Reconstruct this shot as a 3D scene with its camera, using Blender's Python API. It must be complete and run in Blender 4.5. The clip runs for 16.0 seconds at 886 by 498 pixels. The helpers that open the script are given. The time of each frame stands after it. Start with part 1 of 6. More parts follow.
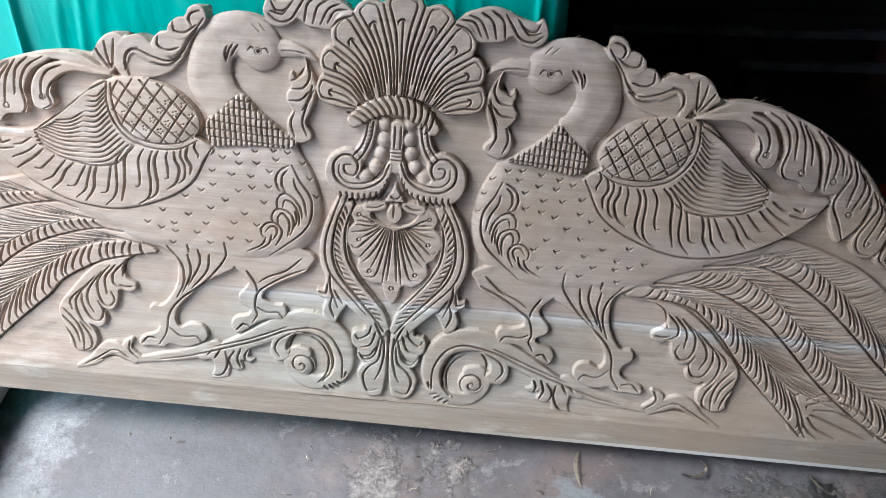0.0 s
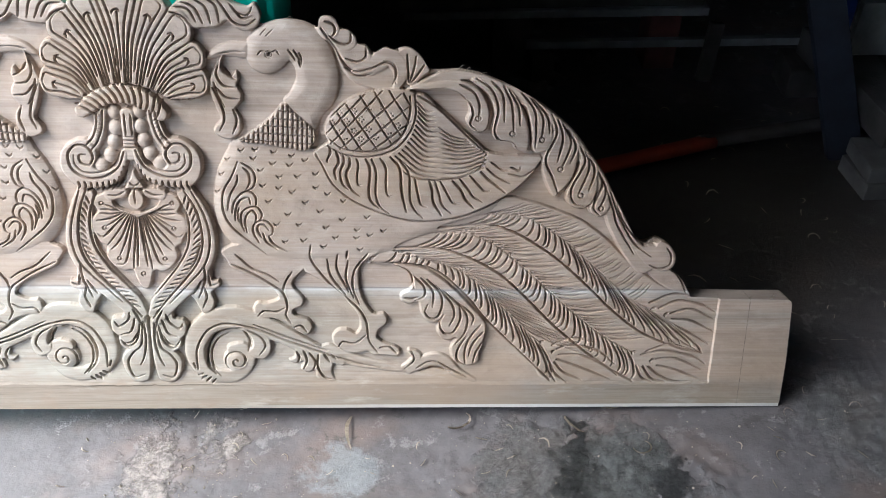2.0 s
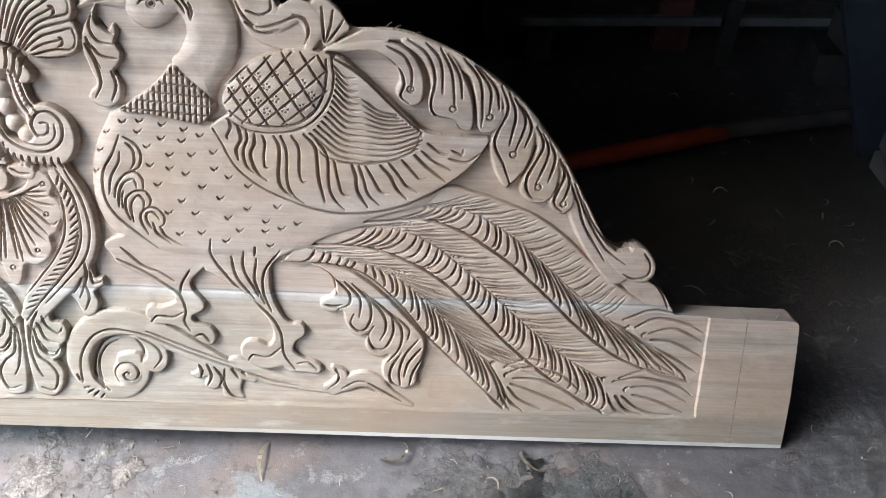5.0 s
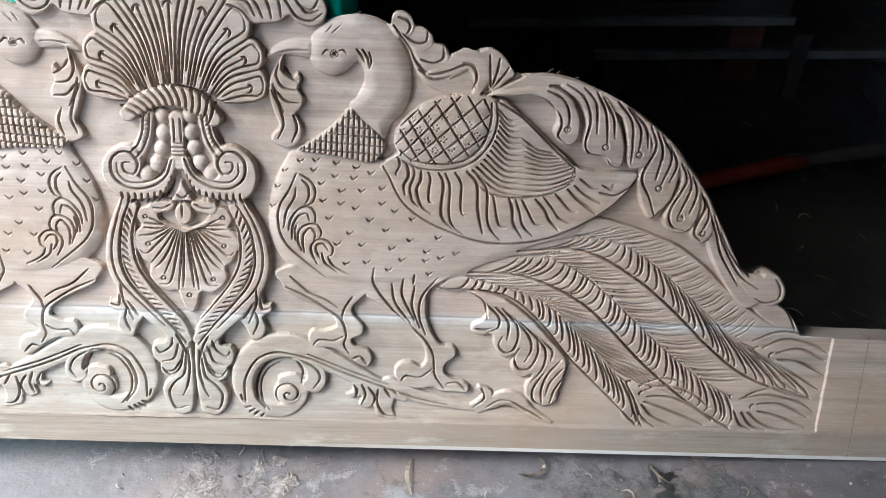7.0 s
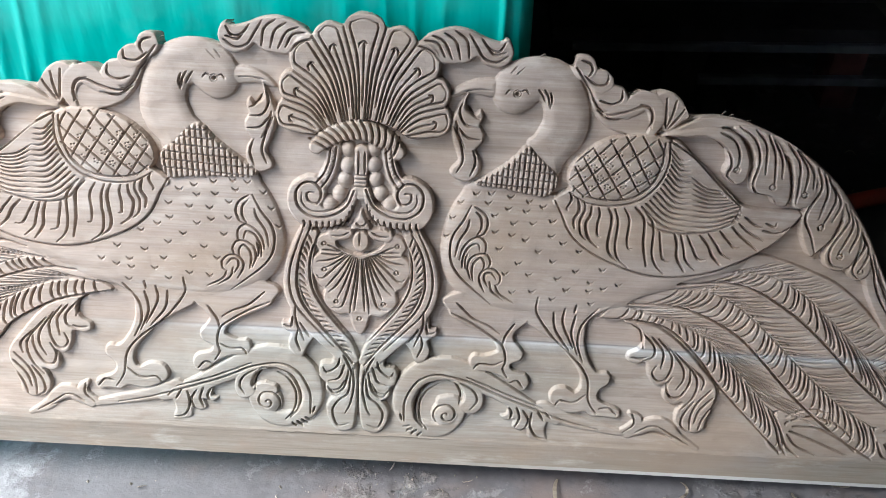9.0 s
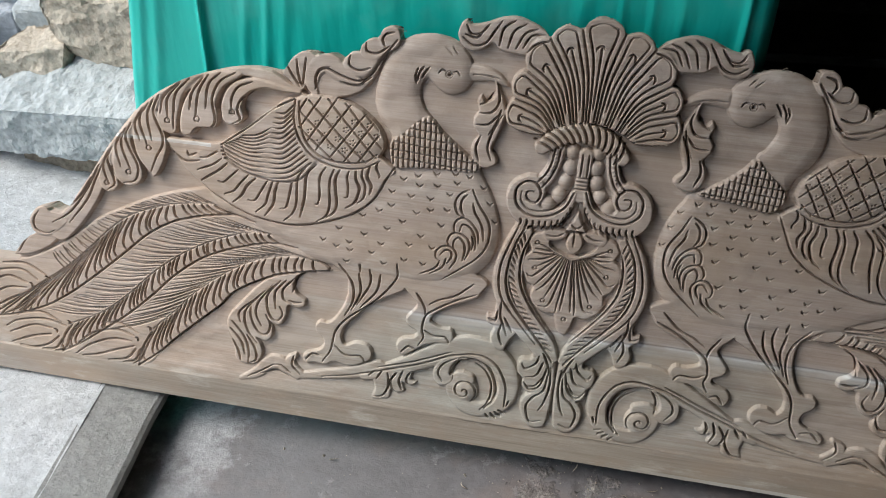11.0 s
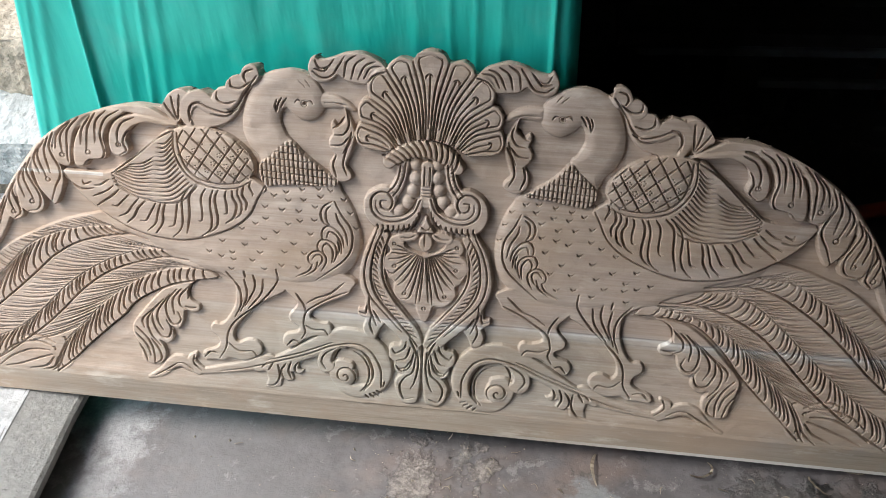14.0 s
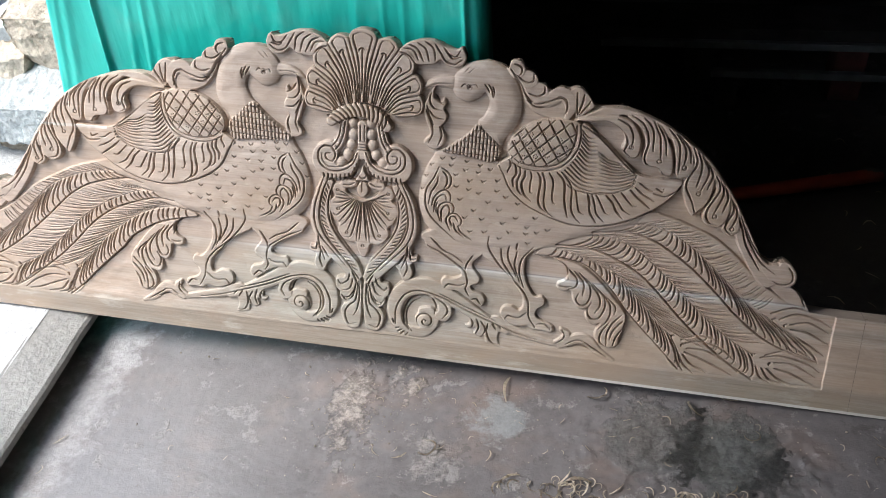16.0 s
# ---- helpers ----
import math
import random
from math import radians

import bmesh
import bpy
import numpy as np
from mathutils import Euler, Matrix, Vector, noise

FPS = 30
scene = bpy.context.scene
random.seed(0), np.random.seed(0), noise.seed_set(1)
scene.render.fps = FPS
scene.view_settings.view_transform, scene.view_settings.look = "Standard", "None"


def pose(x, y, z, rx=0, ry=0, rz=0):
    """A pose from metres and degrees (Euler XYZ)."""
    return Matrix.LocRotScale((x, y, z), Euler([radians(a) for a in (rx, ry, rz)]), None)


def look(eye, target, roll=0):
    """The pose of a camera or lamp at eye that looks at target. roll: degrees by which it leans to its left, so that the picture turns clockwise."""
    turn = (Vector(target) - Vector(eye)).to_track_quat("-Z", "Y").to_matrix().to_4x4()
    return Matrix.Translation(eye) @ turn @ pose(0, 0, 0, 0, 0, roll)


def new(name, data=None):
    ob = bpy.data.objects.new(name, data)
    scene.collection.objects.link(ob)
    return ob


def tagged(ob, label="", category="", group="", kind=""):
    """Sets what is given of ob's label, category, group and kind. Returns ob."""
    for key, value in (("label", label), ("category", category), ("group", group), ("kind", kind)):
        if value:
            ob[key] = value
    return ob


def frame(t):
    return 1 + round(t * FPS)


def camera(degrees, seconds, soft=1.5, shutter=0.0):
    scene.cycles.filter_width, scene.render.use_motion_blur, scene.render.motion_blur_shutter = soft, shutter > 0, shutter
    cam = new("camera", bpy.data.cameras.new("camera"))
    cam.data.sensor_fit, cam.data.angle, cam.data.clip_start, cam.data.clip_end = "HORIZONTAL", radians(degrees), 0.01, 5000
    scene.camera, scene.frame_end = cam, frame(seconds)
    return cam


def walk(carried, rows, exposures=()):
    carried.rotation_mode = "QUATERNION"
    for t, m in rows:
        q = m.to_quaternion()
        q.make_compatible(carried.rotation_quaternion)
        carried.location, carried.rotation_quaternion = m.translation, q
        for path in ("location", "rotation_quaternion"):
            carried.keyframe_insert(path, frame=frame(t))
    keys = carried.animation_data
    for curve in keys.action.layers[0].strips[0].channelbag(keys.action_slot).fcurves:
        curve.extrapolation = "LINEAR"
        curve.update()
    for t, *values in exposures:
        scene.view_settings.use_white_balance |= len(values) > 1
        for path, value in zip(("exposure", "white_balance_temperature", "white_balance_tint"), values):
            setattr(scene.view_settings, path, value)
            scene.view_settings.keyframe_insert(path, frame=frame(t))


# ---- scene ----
cam = camera(54.56, 16.0, soft=0.6)
PATH = [
    (0, (0.1913, -0.8008, 1.0684), (0.1102, -0.0402, 0.4244), -0.773),
    (0.5, (0.2575, -0.8883, 1.1102), (0.1596, -0.1252, 0.4714), -3.061),
    (1, (0.3084, -0.8917, 1.1151), (0.2204, -0.1286, 0.4748), -2.527),
    (1.5, (0.3710, -0.8864, 1.0896), (0.3318, -0.1232, 0.4446), -1.004),
    (2, (0.4137, -0.8680, 1.0684), (0.4456, -0.1005, 0.4281), 0.094),
    (2.5, (0.4587, -0.8323, 1.0108), (0.5238, -0.0564, 0.3834), 0.569),
    (3, (0.5440, -0.7693, 0.9633), (0.6071, 0.0041, 0.3326), 1.376),
    (3.2, (0.5650, -0.7501, 0.9417), (0.6306, 0.0180, 0.3047), 1.564),
    (5.3, (0.5384, -0.6997, 0.9339), (0.5237, 0.0646, 0.2892), -0.182),
    (5.5, (0.5197, -0.7059, 0.9491), (0.5044, 0.0600, 0.3062), -0.089),
    (6, (0.4765, -0.7262, 0.9623), (0.4612, 0.0447, 0.3255), -0.292),
    (6.5, (0.4209, -0.7480, 0.9893), (0.4123, 0.0247, 0.3546), -0.327),
    (7, (0.3638, -0.7565, 0.9929), (0.3534, 0.0232, 0.3668), -0.631),
    (7.5, (0.3103, -0.7434, 1.0072), (0.3000, 0.0344, 0.3788), -0.298),
    (8, (0.2577, -0.7587, 1.0293), (0.2411, 0.0210, 0.4033), -0.035),
    (8.5, (0.2138, -0.7723, 1.0488), (0.1897, 0.0119, 0.4289), 0.916),
    (9, (0.1780, -0.7715, 1.0511), (0.1417, 0.0085, 0.4263), -0.516),
    (9.5, (0.1341, -0.7808, 1.0580), (0.0732, -0.0031, 0.4322), -1.070),
    (10, (0.0885, -0.7888, 1.0545), (-0.0121, -0.0182, 0.4251), -1.069),
    (12.3, (0.0450, -0.8239, 1.1162), (-0.1607, -0.0684, 0.4942), -3.398),
    (12.5, (0.0695, -0.8351, 1.1257), (-0.1233, -0.0747, 0.5054), -3.532),
    (13, (0.1274, -0.8362, 1.1477), (-0.0398, -0.0894, 0.5039), -4.569),
    (13.5, (0.1926, -0.8461, 1.1708), (0.0331, -0.0989, 0.5256), -4.900),
    (14, (0.2307, -0.8754, 1.1946), (0.0969, -0.1251, 0.5471), -3.894),
    (14.5, (0.2879, -0.9066, 1.2220), (0.1737, -0.1539, 0.5736), -2.354),
    (15, (0.3846, -0.9416, 1.2196), (0.2480, -0.1935, 0.5702), -0.168),
    (15.5, (0.4503, -1.0334, 1.2372), (0.2685, -0.2961, 0.5865), -3.973),
    (16, (0.5026, -1.1018, 1.2679), (0.2979, -0.3596, 0.6299), -5.563),
]
EXPOSURES = [(0, 1.38, 6020, 5), (0.5, 1.15, 6200, 6), (1, 1.24, 6300, 6), (1.5, 1.68, 6300, 6), (2, 1.85, 6300, 6), (3, 2.28, 6350, 6), (5.5, 2.11, 6250, 5), (7, 1.91, 6200, 5), (8, 1.6, 6200, 6), (9, 1.53, 6170, 5), (9.5, 1.33, 6220, 5), (10, 0.9, 6280, 5), (10.2, 0.82, 6330, 5), (12.3, 0.43, 7000, 6), (13, 0.50, 7000, 7), (13.5, 0.70, 6950, 7), (14, 1.06, 6850, 7), (14.5, 1.32, 6780, 6), (15, 1.44, 6720, 7), (16, 1.36, 6700, 8)]
walk(cam, [(t, look(eye, aim, roll)) for t, eye, aim, roll in PATH], EXPOSURES)

# ---- light: an overcast day outside, let in only at the shed's open side ----
world = bpy.data.worlds.new("sky")
scene.world = world
world.use_nodes = True
wn = world.node_tree.nodes
sky = wn.new("ShaderNodeTexSky")
sky.sky_type = "NISHITA"
sky.sun_disc = False
sky.sun_elevation, sky.sun_rotation = radians(54), radians(252)
sky.air_density, sky.dust_density, sky.ozone_density = 1.0, 2.0, 1.0
wn["Background"].inputs["Strength"].default_value = 0.15
world.node_tree.links.new(sky.outputs["Color"], wn["Background"].inputs["Color"])
sun = new("sun", bpy.data.lights.new("sun", "SUN"))
sun.data.energy, sun.data.angle, sun.data.color = 2.0, radians(36), (0.985, 0.99, 1.0)
sun.matrix_world = look((-3.25, -1.05, 4.7), (0, 0, 0.3))


# ---- materials ----
def material(name):
    m = bpy.data.materials.new(name)
    m.use_nodes = True
    t = m.node_tree
    return m, t, t.nodes["Principled BSDF"]


def node(t, kind, **values):
    n = t.nodes.new(kind)
    for k, v in values.items():
        if k in n.inputs:
            n.inputs[k].default_value = v
    return n


def noise_tex(t, scale, detail=4.0, rough=0.55, stretch=(1, 1, 1), coords="Object", distort=0.0):
    c = t.nodes.new("ShaderNodeTexCoord")
    mp = node(t, "ShaderNodeMapping", Scale=stretch)
    t.links.new(c.outputs[coords], mp.inputs["Vector"])
    n = node(t, "ShaderNodeTexNoise", Scale=scale, Detail=detail, Roughness=rough, Distortion=distort)
    t.links.new(mp.outputs["Vector"], n.inputs["Vector"])
    return n.outputs["Fac"]


def ramp(t, fac, stops):
    r = t.nodes.new("ShaderNodeValToRGB")
    e = r.color_ramp.elements
    while len(e) < len(stops):
        e.new(0.5)
    for i, (p, c) in enumerate(stops):
        e[i].position = p
        e[i].color = (*c, 1) if len(c) == 3 else c
    t.links.new(fac, r.inputs["Fac"])
    return r.outputs["Color"]


def mix(t, fac, a, b, kind="MIX"):
    n = t.nodes.new("ShaderNodeMix")
    n.data_type, n.blend_type = "RGBA", kind
    for sock, v in ((n.inputs["Factor"], fac), (n.inputs["A"], a), (n.inputs["B"], b)):
        if isinstance(v, (int, float)):
            sock.default_value = v
        elif isinstance(v, tuple):
            sock.default_value = (*v, 1)
        else:
            t.links.new(v, sock)
    return n.outputs["Result"]


def bump(t, bsdf, *heights):
    last = None
    for fac, strength, distance in heights:
        b = node(t, "ShaderNodeBump", Strength=strength, Distance=distance)
        t.links.new(fac, b.inputs["Height"])
        if last:
            t.links.new(last, b.inputs["Normal"])
        last = b.outputs["Normal"]
    t.links.new(last, bsdf.inputs["Normal"])


def simple(name, colour, rough=0.7, metal=0.0, scale=20.0, spread=0.25, relief=0.3, depth=0.002):
    m, t, b = material(name)
    f = noise_tex(t, scale, 6)
    lo = tuple(c * (1 - spread) for c in colour)
    hi = tuple(min(1, c * (1 + spread)) for c in colour)
    t.links.new(ramp(t, f, [(0.3, lo), (0.7, hi)]), b.inputs["Base Color"])
    b.inputs["Roughness"].default_value, b.inputs["Metallic"].default_value = rough, metal
    bump(t, b, (noise_tex(t, scale * 6, 4), relief, depth))
    return m


def carving_wood():
    """Freshly carved pale hardwood, glued up from planks: warm brown-pink above, paler and greener below the joint."""
    m, t, b = material("carving_wood")
    c = t.nodes.new("ShaderNodeTexCoord")
    sep = t.nodes.new("ShaderNodeSeparateXYZ")
    t.links.new(c.outputs["Object"], sep.inputs[0])

    def calc(op, a, v):
        n = t.nodes.new("ShaderNodeMath")
        n.operation = op
        t.links.new(a, n.inputs[0])
        if isinstance(v, float):
            n.inputs[1].default_value = v
        elif v is not None:
            t.links.new(v, n.inputs[1])
        return n.outputs[0]

    # the height on the board, made a little uneven
    wave = calc("MULTIPLY", noise_tex(t, 2.0, 3, 0.5, (1.5, 1, 0.2)), 0.010)
    up = calc("ADD", sep.outputs["Z"], wave)
    streak = noise_tex(t, 1.0, 7, 0.62, (1.1, 6, 34), distort=1.1)
    broad = noise_tex(t, 1.0, 4, 0.55, (0.9, 3, 11), distort=0.5)
    fine = noise_tex(t, 1.0, 4, 0.65, (9, 60, 300), distort=0.3)
    blot = noise_tex(t, 5.0, 3, 0.5, (0.6, 1, 1.6))
    grain = noise_tex(t, 1.0, 6, 0.68, (2.6, 18, 105), distort=0.7)
    upper = ramp(t, streak, [(0.28, (0.330, 0.254, 0.207)), (0.5, (0.450, 0.352, 0.298)), (0.72, (0.525, 0.446, 0.388))])
    lower = ramp(t, streak, [(0.28, (0.315, 0.290, 0.240)), (0.5, (0.400, 0.378, 0.328)), (0.72, (0.50, 0.48, 0.43))])
    # towards both ends the timber is browner, and lightened to stand in for stronger light there
    apart = calc("ABSOLUTE", calc("SUBTRACT", sep.outputs["X"], 0.013), None)
    heart = ramp(t, streak, [(0.28, (0.50, 0.350, 0.262)), (0.5, (0.645, 0.478, 0.372)), (0.72, (0.735, 0.585, 0.478))])
    col = mix(t, mask(t, up, 0.203, 0.207, 1.0), lower, upper)
    far = calc("MULTIPLY", mask(t, apart, 0.18, 0.52, 0.95), mask(t, broad, 0.28, 0.50, 1.0))
    col = mix(t, far, col, heart)
    rail = ramp(t, streak, [(0.25, (0.245, 0.195, 0.145)), (0.5, (0.318, 0.265, 0.207)), (0.75, (0.40, 0.348, 0.283))])
    col = mix(t, mask(t, up, 0.046, 0.060, 0.85), rail, col)
    col = mix(t, 0.5, col, ramp(t, grain, [(0.36, (0.62, 0.56, 0.50)), (0.5, (0.97, 0.96, 0.95)), (0.66, (1, 1, 1))]), "MULTIPLY")
    # the glue joints: a pale smear with a dark hairline over it
    for level, width, amount, tone in ((0.200, 0.014, 0.55, (0.72, 0.73, 0.71)), (0.2055, 0.0022, 0.85, (0.20, 0.195, 0.205)), (0.2025, 0.0030, 0.75, (0.80, 0.82, 0.83)), (0.193, 0.0022, 0.5, (0.30, 0.30, 0.30))):
        off = calc("ABSOLUTE", calc("SUBTRACT", up, level), None)
        near = mask(t, off, 0.0, width, 1.0)
        inv = t.nodes.new("ShaderNodeMath")
        inv.operation = "SUBTRACT"
        inv.inputs[0].default_value = 1.0
        t.links.new(near, inv.inputs[1])
        smear = calc("MULTIPLY", calc("MULTIPLY", inv.outputs[0], amount), mask(t, broad, 0.30, 0.50, 1.0))
        col = mix(t, calc("MULTIPLY", smear, mask(t, sep.outputs["X"], -0.40, -0.12, 1.0)), col, tone)
    off = calc("ABSOLUTE", calc("SUBTRACT", calc("SUBTRACT", up, 0.4170), calc("MULTIPLY", sep.outputs["X"], 0.01)), None)
    side = calc("LESS_THAN", sep.outputs["X"], -0.49)
    col = mix(t, calc("MULTIPLY", calc("LESS_THAN", off, 0.0026), side), col, (0.80, 0.79, 0.76))
    col = mix(t, mask(t, broad, 0.49, 0.68, 0.5), col, (0.34, 0.255, 0.21))
    col = mix(t, 0.19, col, ramp(t, fine, [(0.35, (0.25, 0.205, 0.18)), (0.65, (0.66, 0.60, 0.54))]))
    col = mix(t, mask(t, blot, 0.5, 0.75, 0.4), col, (0.37, 0.345, 0.345))
    warm = noise_tex(t, 3.3, 4, 0.55, (1, 1, 2.2))
    col = mix(t, mask(t, warm, 0.47, 0.66, 0.6), col, (0.42, 0.305, 0.215))
    # a carpenter's pencil line down one end block
    drawn = calc("SUBTRACT", sep.outputs["X"], calc("MULTIPLY", sep.outputs["Z"], -0.035))
    drawn = calc("LESS_THAN", calc("ABSOLUTE", calc("SUBTRACT", drawn, 0.9145), None), 0.0008)
    col = mix(t, calc("MULTIPLY", drawn, mask(t, grain, 0.35, 0.55, 0.6)), col, (0.12, 0.09, 0.075))
    mottle = noise_tex(t, 26.0, 5, 0.6, (0.7, 1, 1.7))
    col = mix(t, mask(t, mottle, 0.50, 0.68, 0.42), col, (0.335, 0.245, 0.185))
    col = mix(t, mask(t, noise_tex(t, 17.0, 6, 0.65, (0.6, 1, 2.2)), 0.56, 0.70, 0.40), col, (0.66, 0.61, 0.55))
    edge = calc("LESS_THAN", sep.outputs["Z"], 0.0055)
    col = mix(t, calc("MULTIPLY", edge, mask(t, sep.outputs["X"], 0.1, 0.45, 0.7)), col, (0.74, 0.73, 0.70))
    t.links.new(col, b.inputs["Base Color"])
    t.links.new(ramp(t, blot, [(0.3, (0.50,) * 3), (0.7, (0.66,) * 3)]), b.inputs["Roughness"])
    bump(t, b, (fine, 0.35, 0.0006), (grain, 0.30, 0.0010), (noise_tex(t, 190.0, 4, 0.6), 0.28, 0.0012), (noise_tex(t, 42.0, 4, 0.55), 0.30, 0.003))
    return m


def mask(t, fac, lo, hi, amount):
    r = node(t, "ShaderNodeMapRange", **{"From Min": lo, "From Max": hi, "To Min": 0.0, "To Max": amount})
    t.links.new(fac, r.inputs["Value"])
    return r.outputs[0]


def patch(t, x, y, r, squash, soft, amount):
    """A patch of wear, stain, or painted light or shade, with a ragged edge."""
    c = t.nodes.new("ShaderNodeTexCoord")
    mp = node(t, "ShaderNodeMapping", Location=(-x, -y * squash, 0), Scale=(1, squash, 0))
    t.links.new(c.outputs["Object"], mp.inputs["Vector"])
    ln = t.nodes.new("ShaderNodeVectorMath")
    ln.operation = "LENGTH"
    t.links.new(mp.outputs["Vector"], ln.inputs[0])
    rag = t.nodes.new("ShaderNodeMath")
    rag.operation = "MULTIPLY_ADD"
    rag.inputs[1].default_value = 0.22
    t.links.new(noise_tex(t, 26.0, 7, 0.7), rag.inputs[0])
    t.links.new(ln.outputs["Value"], rag.inputs[2])
    m = node(t, "ShaderNodeMapRange", **{"From Min": r + 0.11 - soft * 0.5, "From Max": r + 0.11 + soft * 0.5, "To Min": amount, "To Max": 0.0})
    t.links.new(rag.outputs[0], m.inputs["Value"])
    return m.outputs[0]


def calc_ridge(t, fac, width):
    """Thin lines where fac crosses its middle value: hairline cracks."""
    sub = t.nodes.new("ShaderNodeMath")
    sub.operation = "SUBTRACT"
    t.links.new(fac, sub.inputs[0])
    sub.inputs[1].default_value = 0.5
    ab = t.nodes.new("ShaderNodeMath")
    ab.operation = "ABSOLUTE"
    t.links.new(sub.outputs[0], ab.inputs[0])
    m = node(t, "ShaderNodeMapRange", **{"From Min": 0.0, "From Max": width, "To Min": 0.55, "To Max": 0.0})
    t.links.new(ab.outputs[0], m.inputs["Value"])
    return m.outputs[0]


def cement(name, dark, light, rough=0.75, stains_and_shading=True, cracked=False):
    m, t, b = material(name)
    broad = noise_tex(t, 3.2, 7, 0.6)
    fine = noise_tex(t, 45.0, 8, 0.65)
    grit = noise_tex(t, 260.0, 3, 0.6)
    flake = noise_tex(t, 16.0, 10, 0.72)
    col = ramp(t, broad, [(0.32, dark), (0.68, light)])
    col = mix(t, 0.35, col, ramp(t, fine, [(0.3, tuple(c * 0.6 for c in dark)), (0.7, tuple(min(1, c * 1.25) for c in light))]))
    heights = [(grit, 0.3, 0.0015), (fine, 0.4, 0.004)]
    if stains_and_shading:
        rust = noise_tex(t, 5.0, 5, 0.6, (1, 1.4, 1))
        col = mix(t, mask(t, rust, 0.50, 0.66, 0.55), col, (0.235, 0.175, 0.15))
        col = mix(t, mask(t, flake, 0.575, 0.62, 0.5), col, (0.36, 0.345, 0.335))
        col = mix(t, mask(t, noise_tex(t, 22.0, 9, 0.72), 0.585, 0.63, 0.6), col, (0.085, 0.08, 0.077))
        # broken patches: crumbled pale, trowelled grey, dark and pitted; then painted shade and sheen
        for x, y, r, squash, soft, amount, tone, rough_up in (
                (0.014, -0.105, 0.032, 0.40, 0.022, 0.8, (0.40, 0.355, 0.33), 1.0), (0.115, -0.035, 0.022, 0.7, 0.022, 0.75, (0.38, 0.335, 0.31), 1.0),
                (0.71, -0.115, 0.085, 1.0, 0.03, 0.75, (0.108, 0.116, 0.112), 1.0), (0.585, -0.095, 0.085, 1.0, 0.03, 0.65, (0.142, 0.142, 0.138), 1.0),
                (0.305, -0.095, 0.045, 1.0, 0.03, 0.75, (0.26, 0.275, 0.285), 0.25), (0.79, -0.17, 0.05, 0.9, 0.025, 0.65, (0.10, 0.10, 0.103), 0.8),
                (0.20, -0.19, 0.022, 0.8, 0.03, 0.5, (0.38, 0.35, 0.33), 0.8), (1.10, -0.02, 0.09, 0.9, 0.05, 0.5, (0.15, 0.15, 0.145), 0.6),
                # shade behind the board painted dark, then a soft lighter area nearer the sill
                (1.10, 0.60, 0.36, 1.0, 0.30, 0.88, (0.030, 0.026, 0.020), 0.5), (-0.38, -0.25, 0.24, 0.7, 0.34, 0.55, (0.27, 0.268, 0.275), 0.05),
                # the sky's bluish sheen on the floor beside the sill, put into the colour
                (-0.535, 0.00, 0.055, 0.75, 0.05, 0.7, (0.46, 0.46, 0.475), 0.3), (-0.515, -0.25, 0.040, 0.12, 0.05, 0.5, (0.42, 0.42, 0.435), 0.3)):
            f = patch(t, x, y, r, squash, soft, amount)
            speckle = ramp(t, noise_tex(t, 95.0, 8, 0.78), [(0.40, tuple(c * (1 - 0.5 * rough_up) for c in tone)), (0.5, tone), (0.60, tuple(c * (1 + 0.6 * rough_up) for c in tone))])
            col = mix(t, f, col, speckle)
            lump = t.nodes.new("ShaderNodeMath")
            lump.operation = "MULTIPLY"
            t.links.new(f, lump.inputs[0])
            t.links.new(noise_tex(t, 170.0, 9, 0.8), lump.inputs[1])
            heights.append((lump.outputs[0], 0.9 * rough_up, 0.009))
        heights.append((mask(t, flake, 0.58, 0.66, 1.0), 0.5, 0.003))
    else:
        col = mix(t, mask(t, flake, 0.56, 0.68, 0.45), col, tuple(c * 0.72 for c in dark))
        speck = noise_tex(t, 110.0, 6, 0.75)
        col = mix(t, mask(t, speck, 0.54, 0.64, 0.5), col, tuple(min(1, c * 1.3) for c in light))
        col = mix(t, mask(t, noise_tex(t, 75.0, 7, 0.75), 0.58, 0.66, 0.6), col, tuple(c * 0.55 for c in dark))
        crack = calc_ridge(t, noise_tex(t, 2.2, 5, 0.6, distort=0.5), 0.004)
        col = mix(t, crack, col, tuple(c * 0.6 for c in dark)) if cracked else col
        heights += [(flake, 0.8, 0.012), (broad, 0.4, 0.02), (speck, 0.6, 0.004)]
    t.links.new(col, b.inputs["Base Color"])
    t.links.new(ramp(t, broad, [(0.3, (rough - 0.25,) * 3), (0.7, (rough,) * 3)]), b.inputs["Roughness"])
    bump(t, b, *heights)
    return m


def plastic_sheet():
    m, t, b = material("teal_plastic_sheet")
    b.inputs["Roughness"].default_value = 0.33
    f = noise_tex(t, 2.2, 4, 0.5, (1.5, 1, 0.5))
    col = ramp(t, f, [(0.3, (0.006, 0.45, 0.385)), (0.7, (0.016, 0.58, 0.50))])
    dust = noise_tex(t, 14.0, 6, 0.6)
    col = mix(t, mask(t, dust, 0.56, 0.75, 0.22), col, (0.20, 0.56, 0.49))
    t.links.new(col, b.inputs["Base Color"])
    bump(t, b, (noise_tex(t, 9.0, 3, 0.5, (3, 1, 0.5)), 0.35, 0.01), (noise_tex(t, 60.0, 3), 0.15, 0.002))
    return m


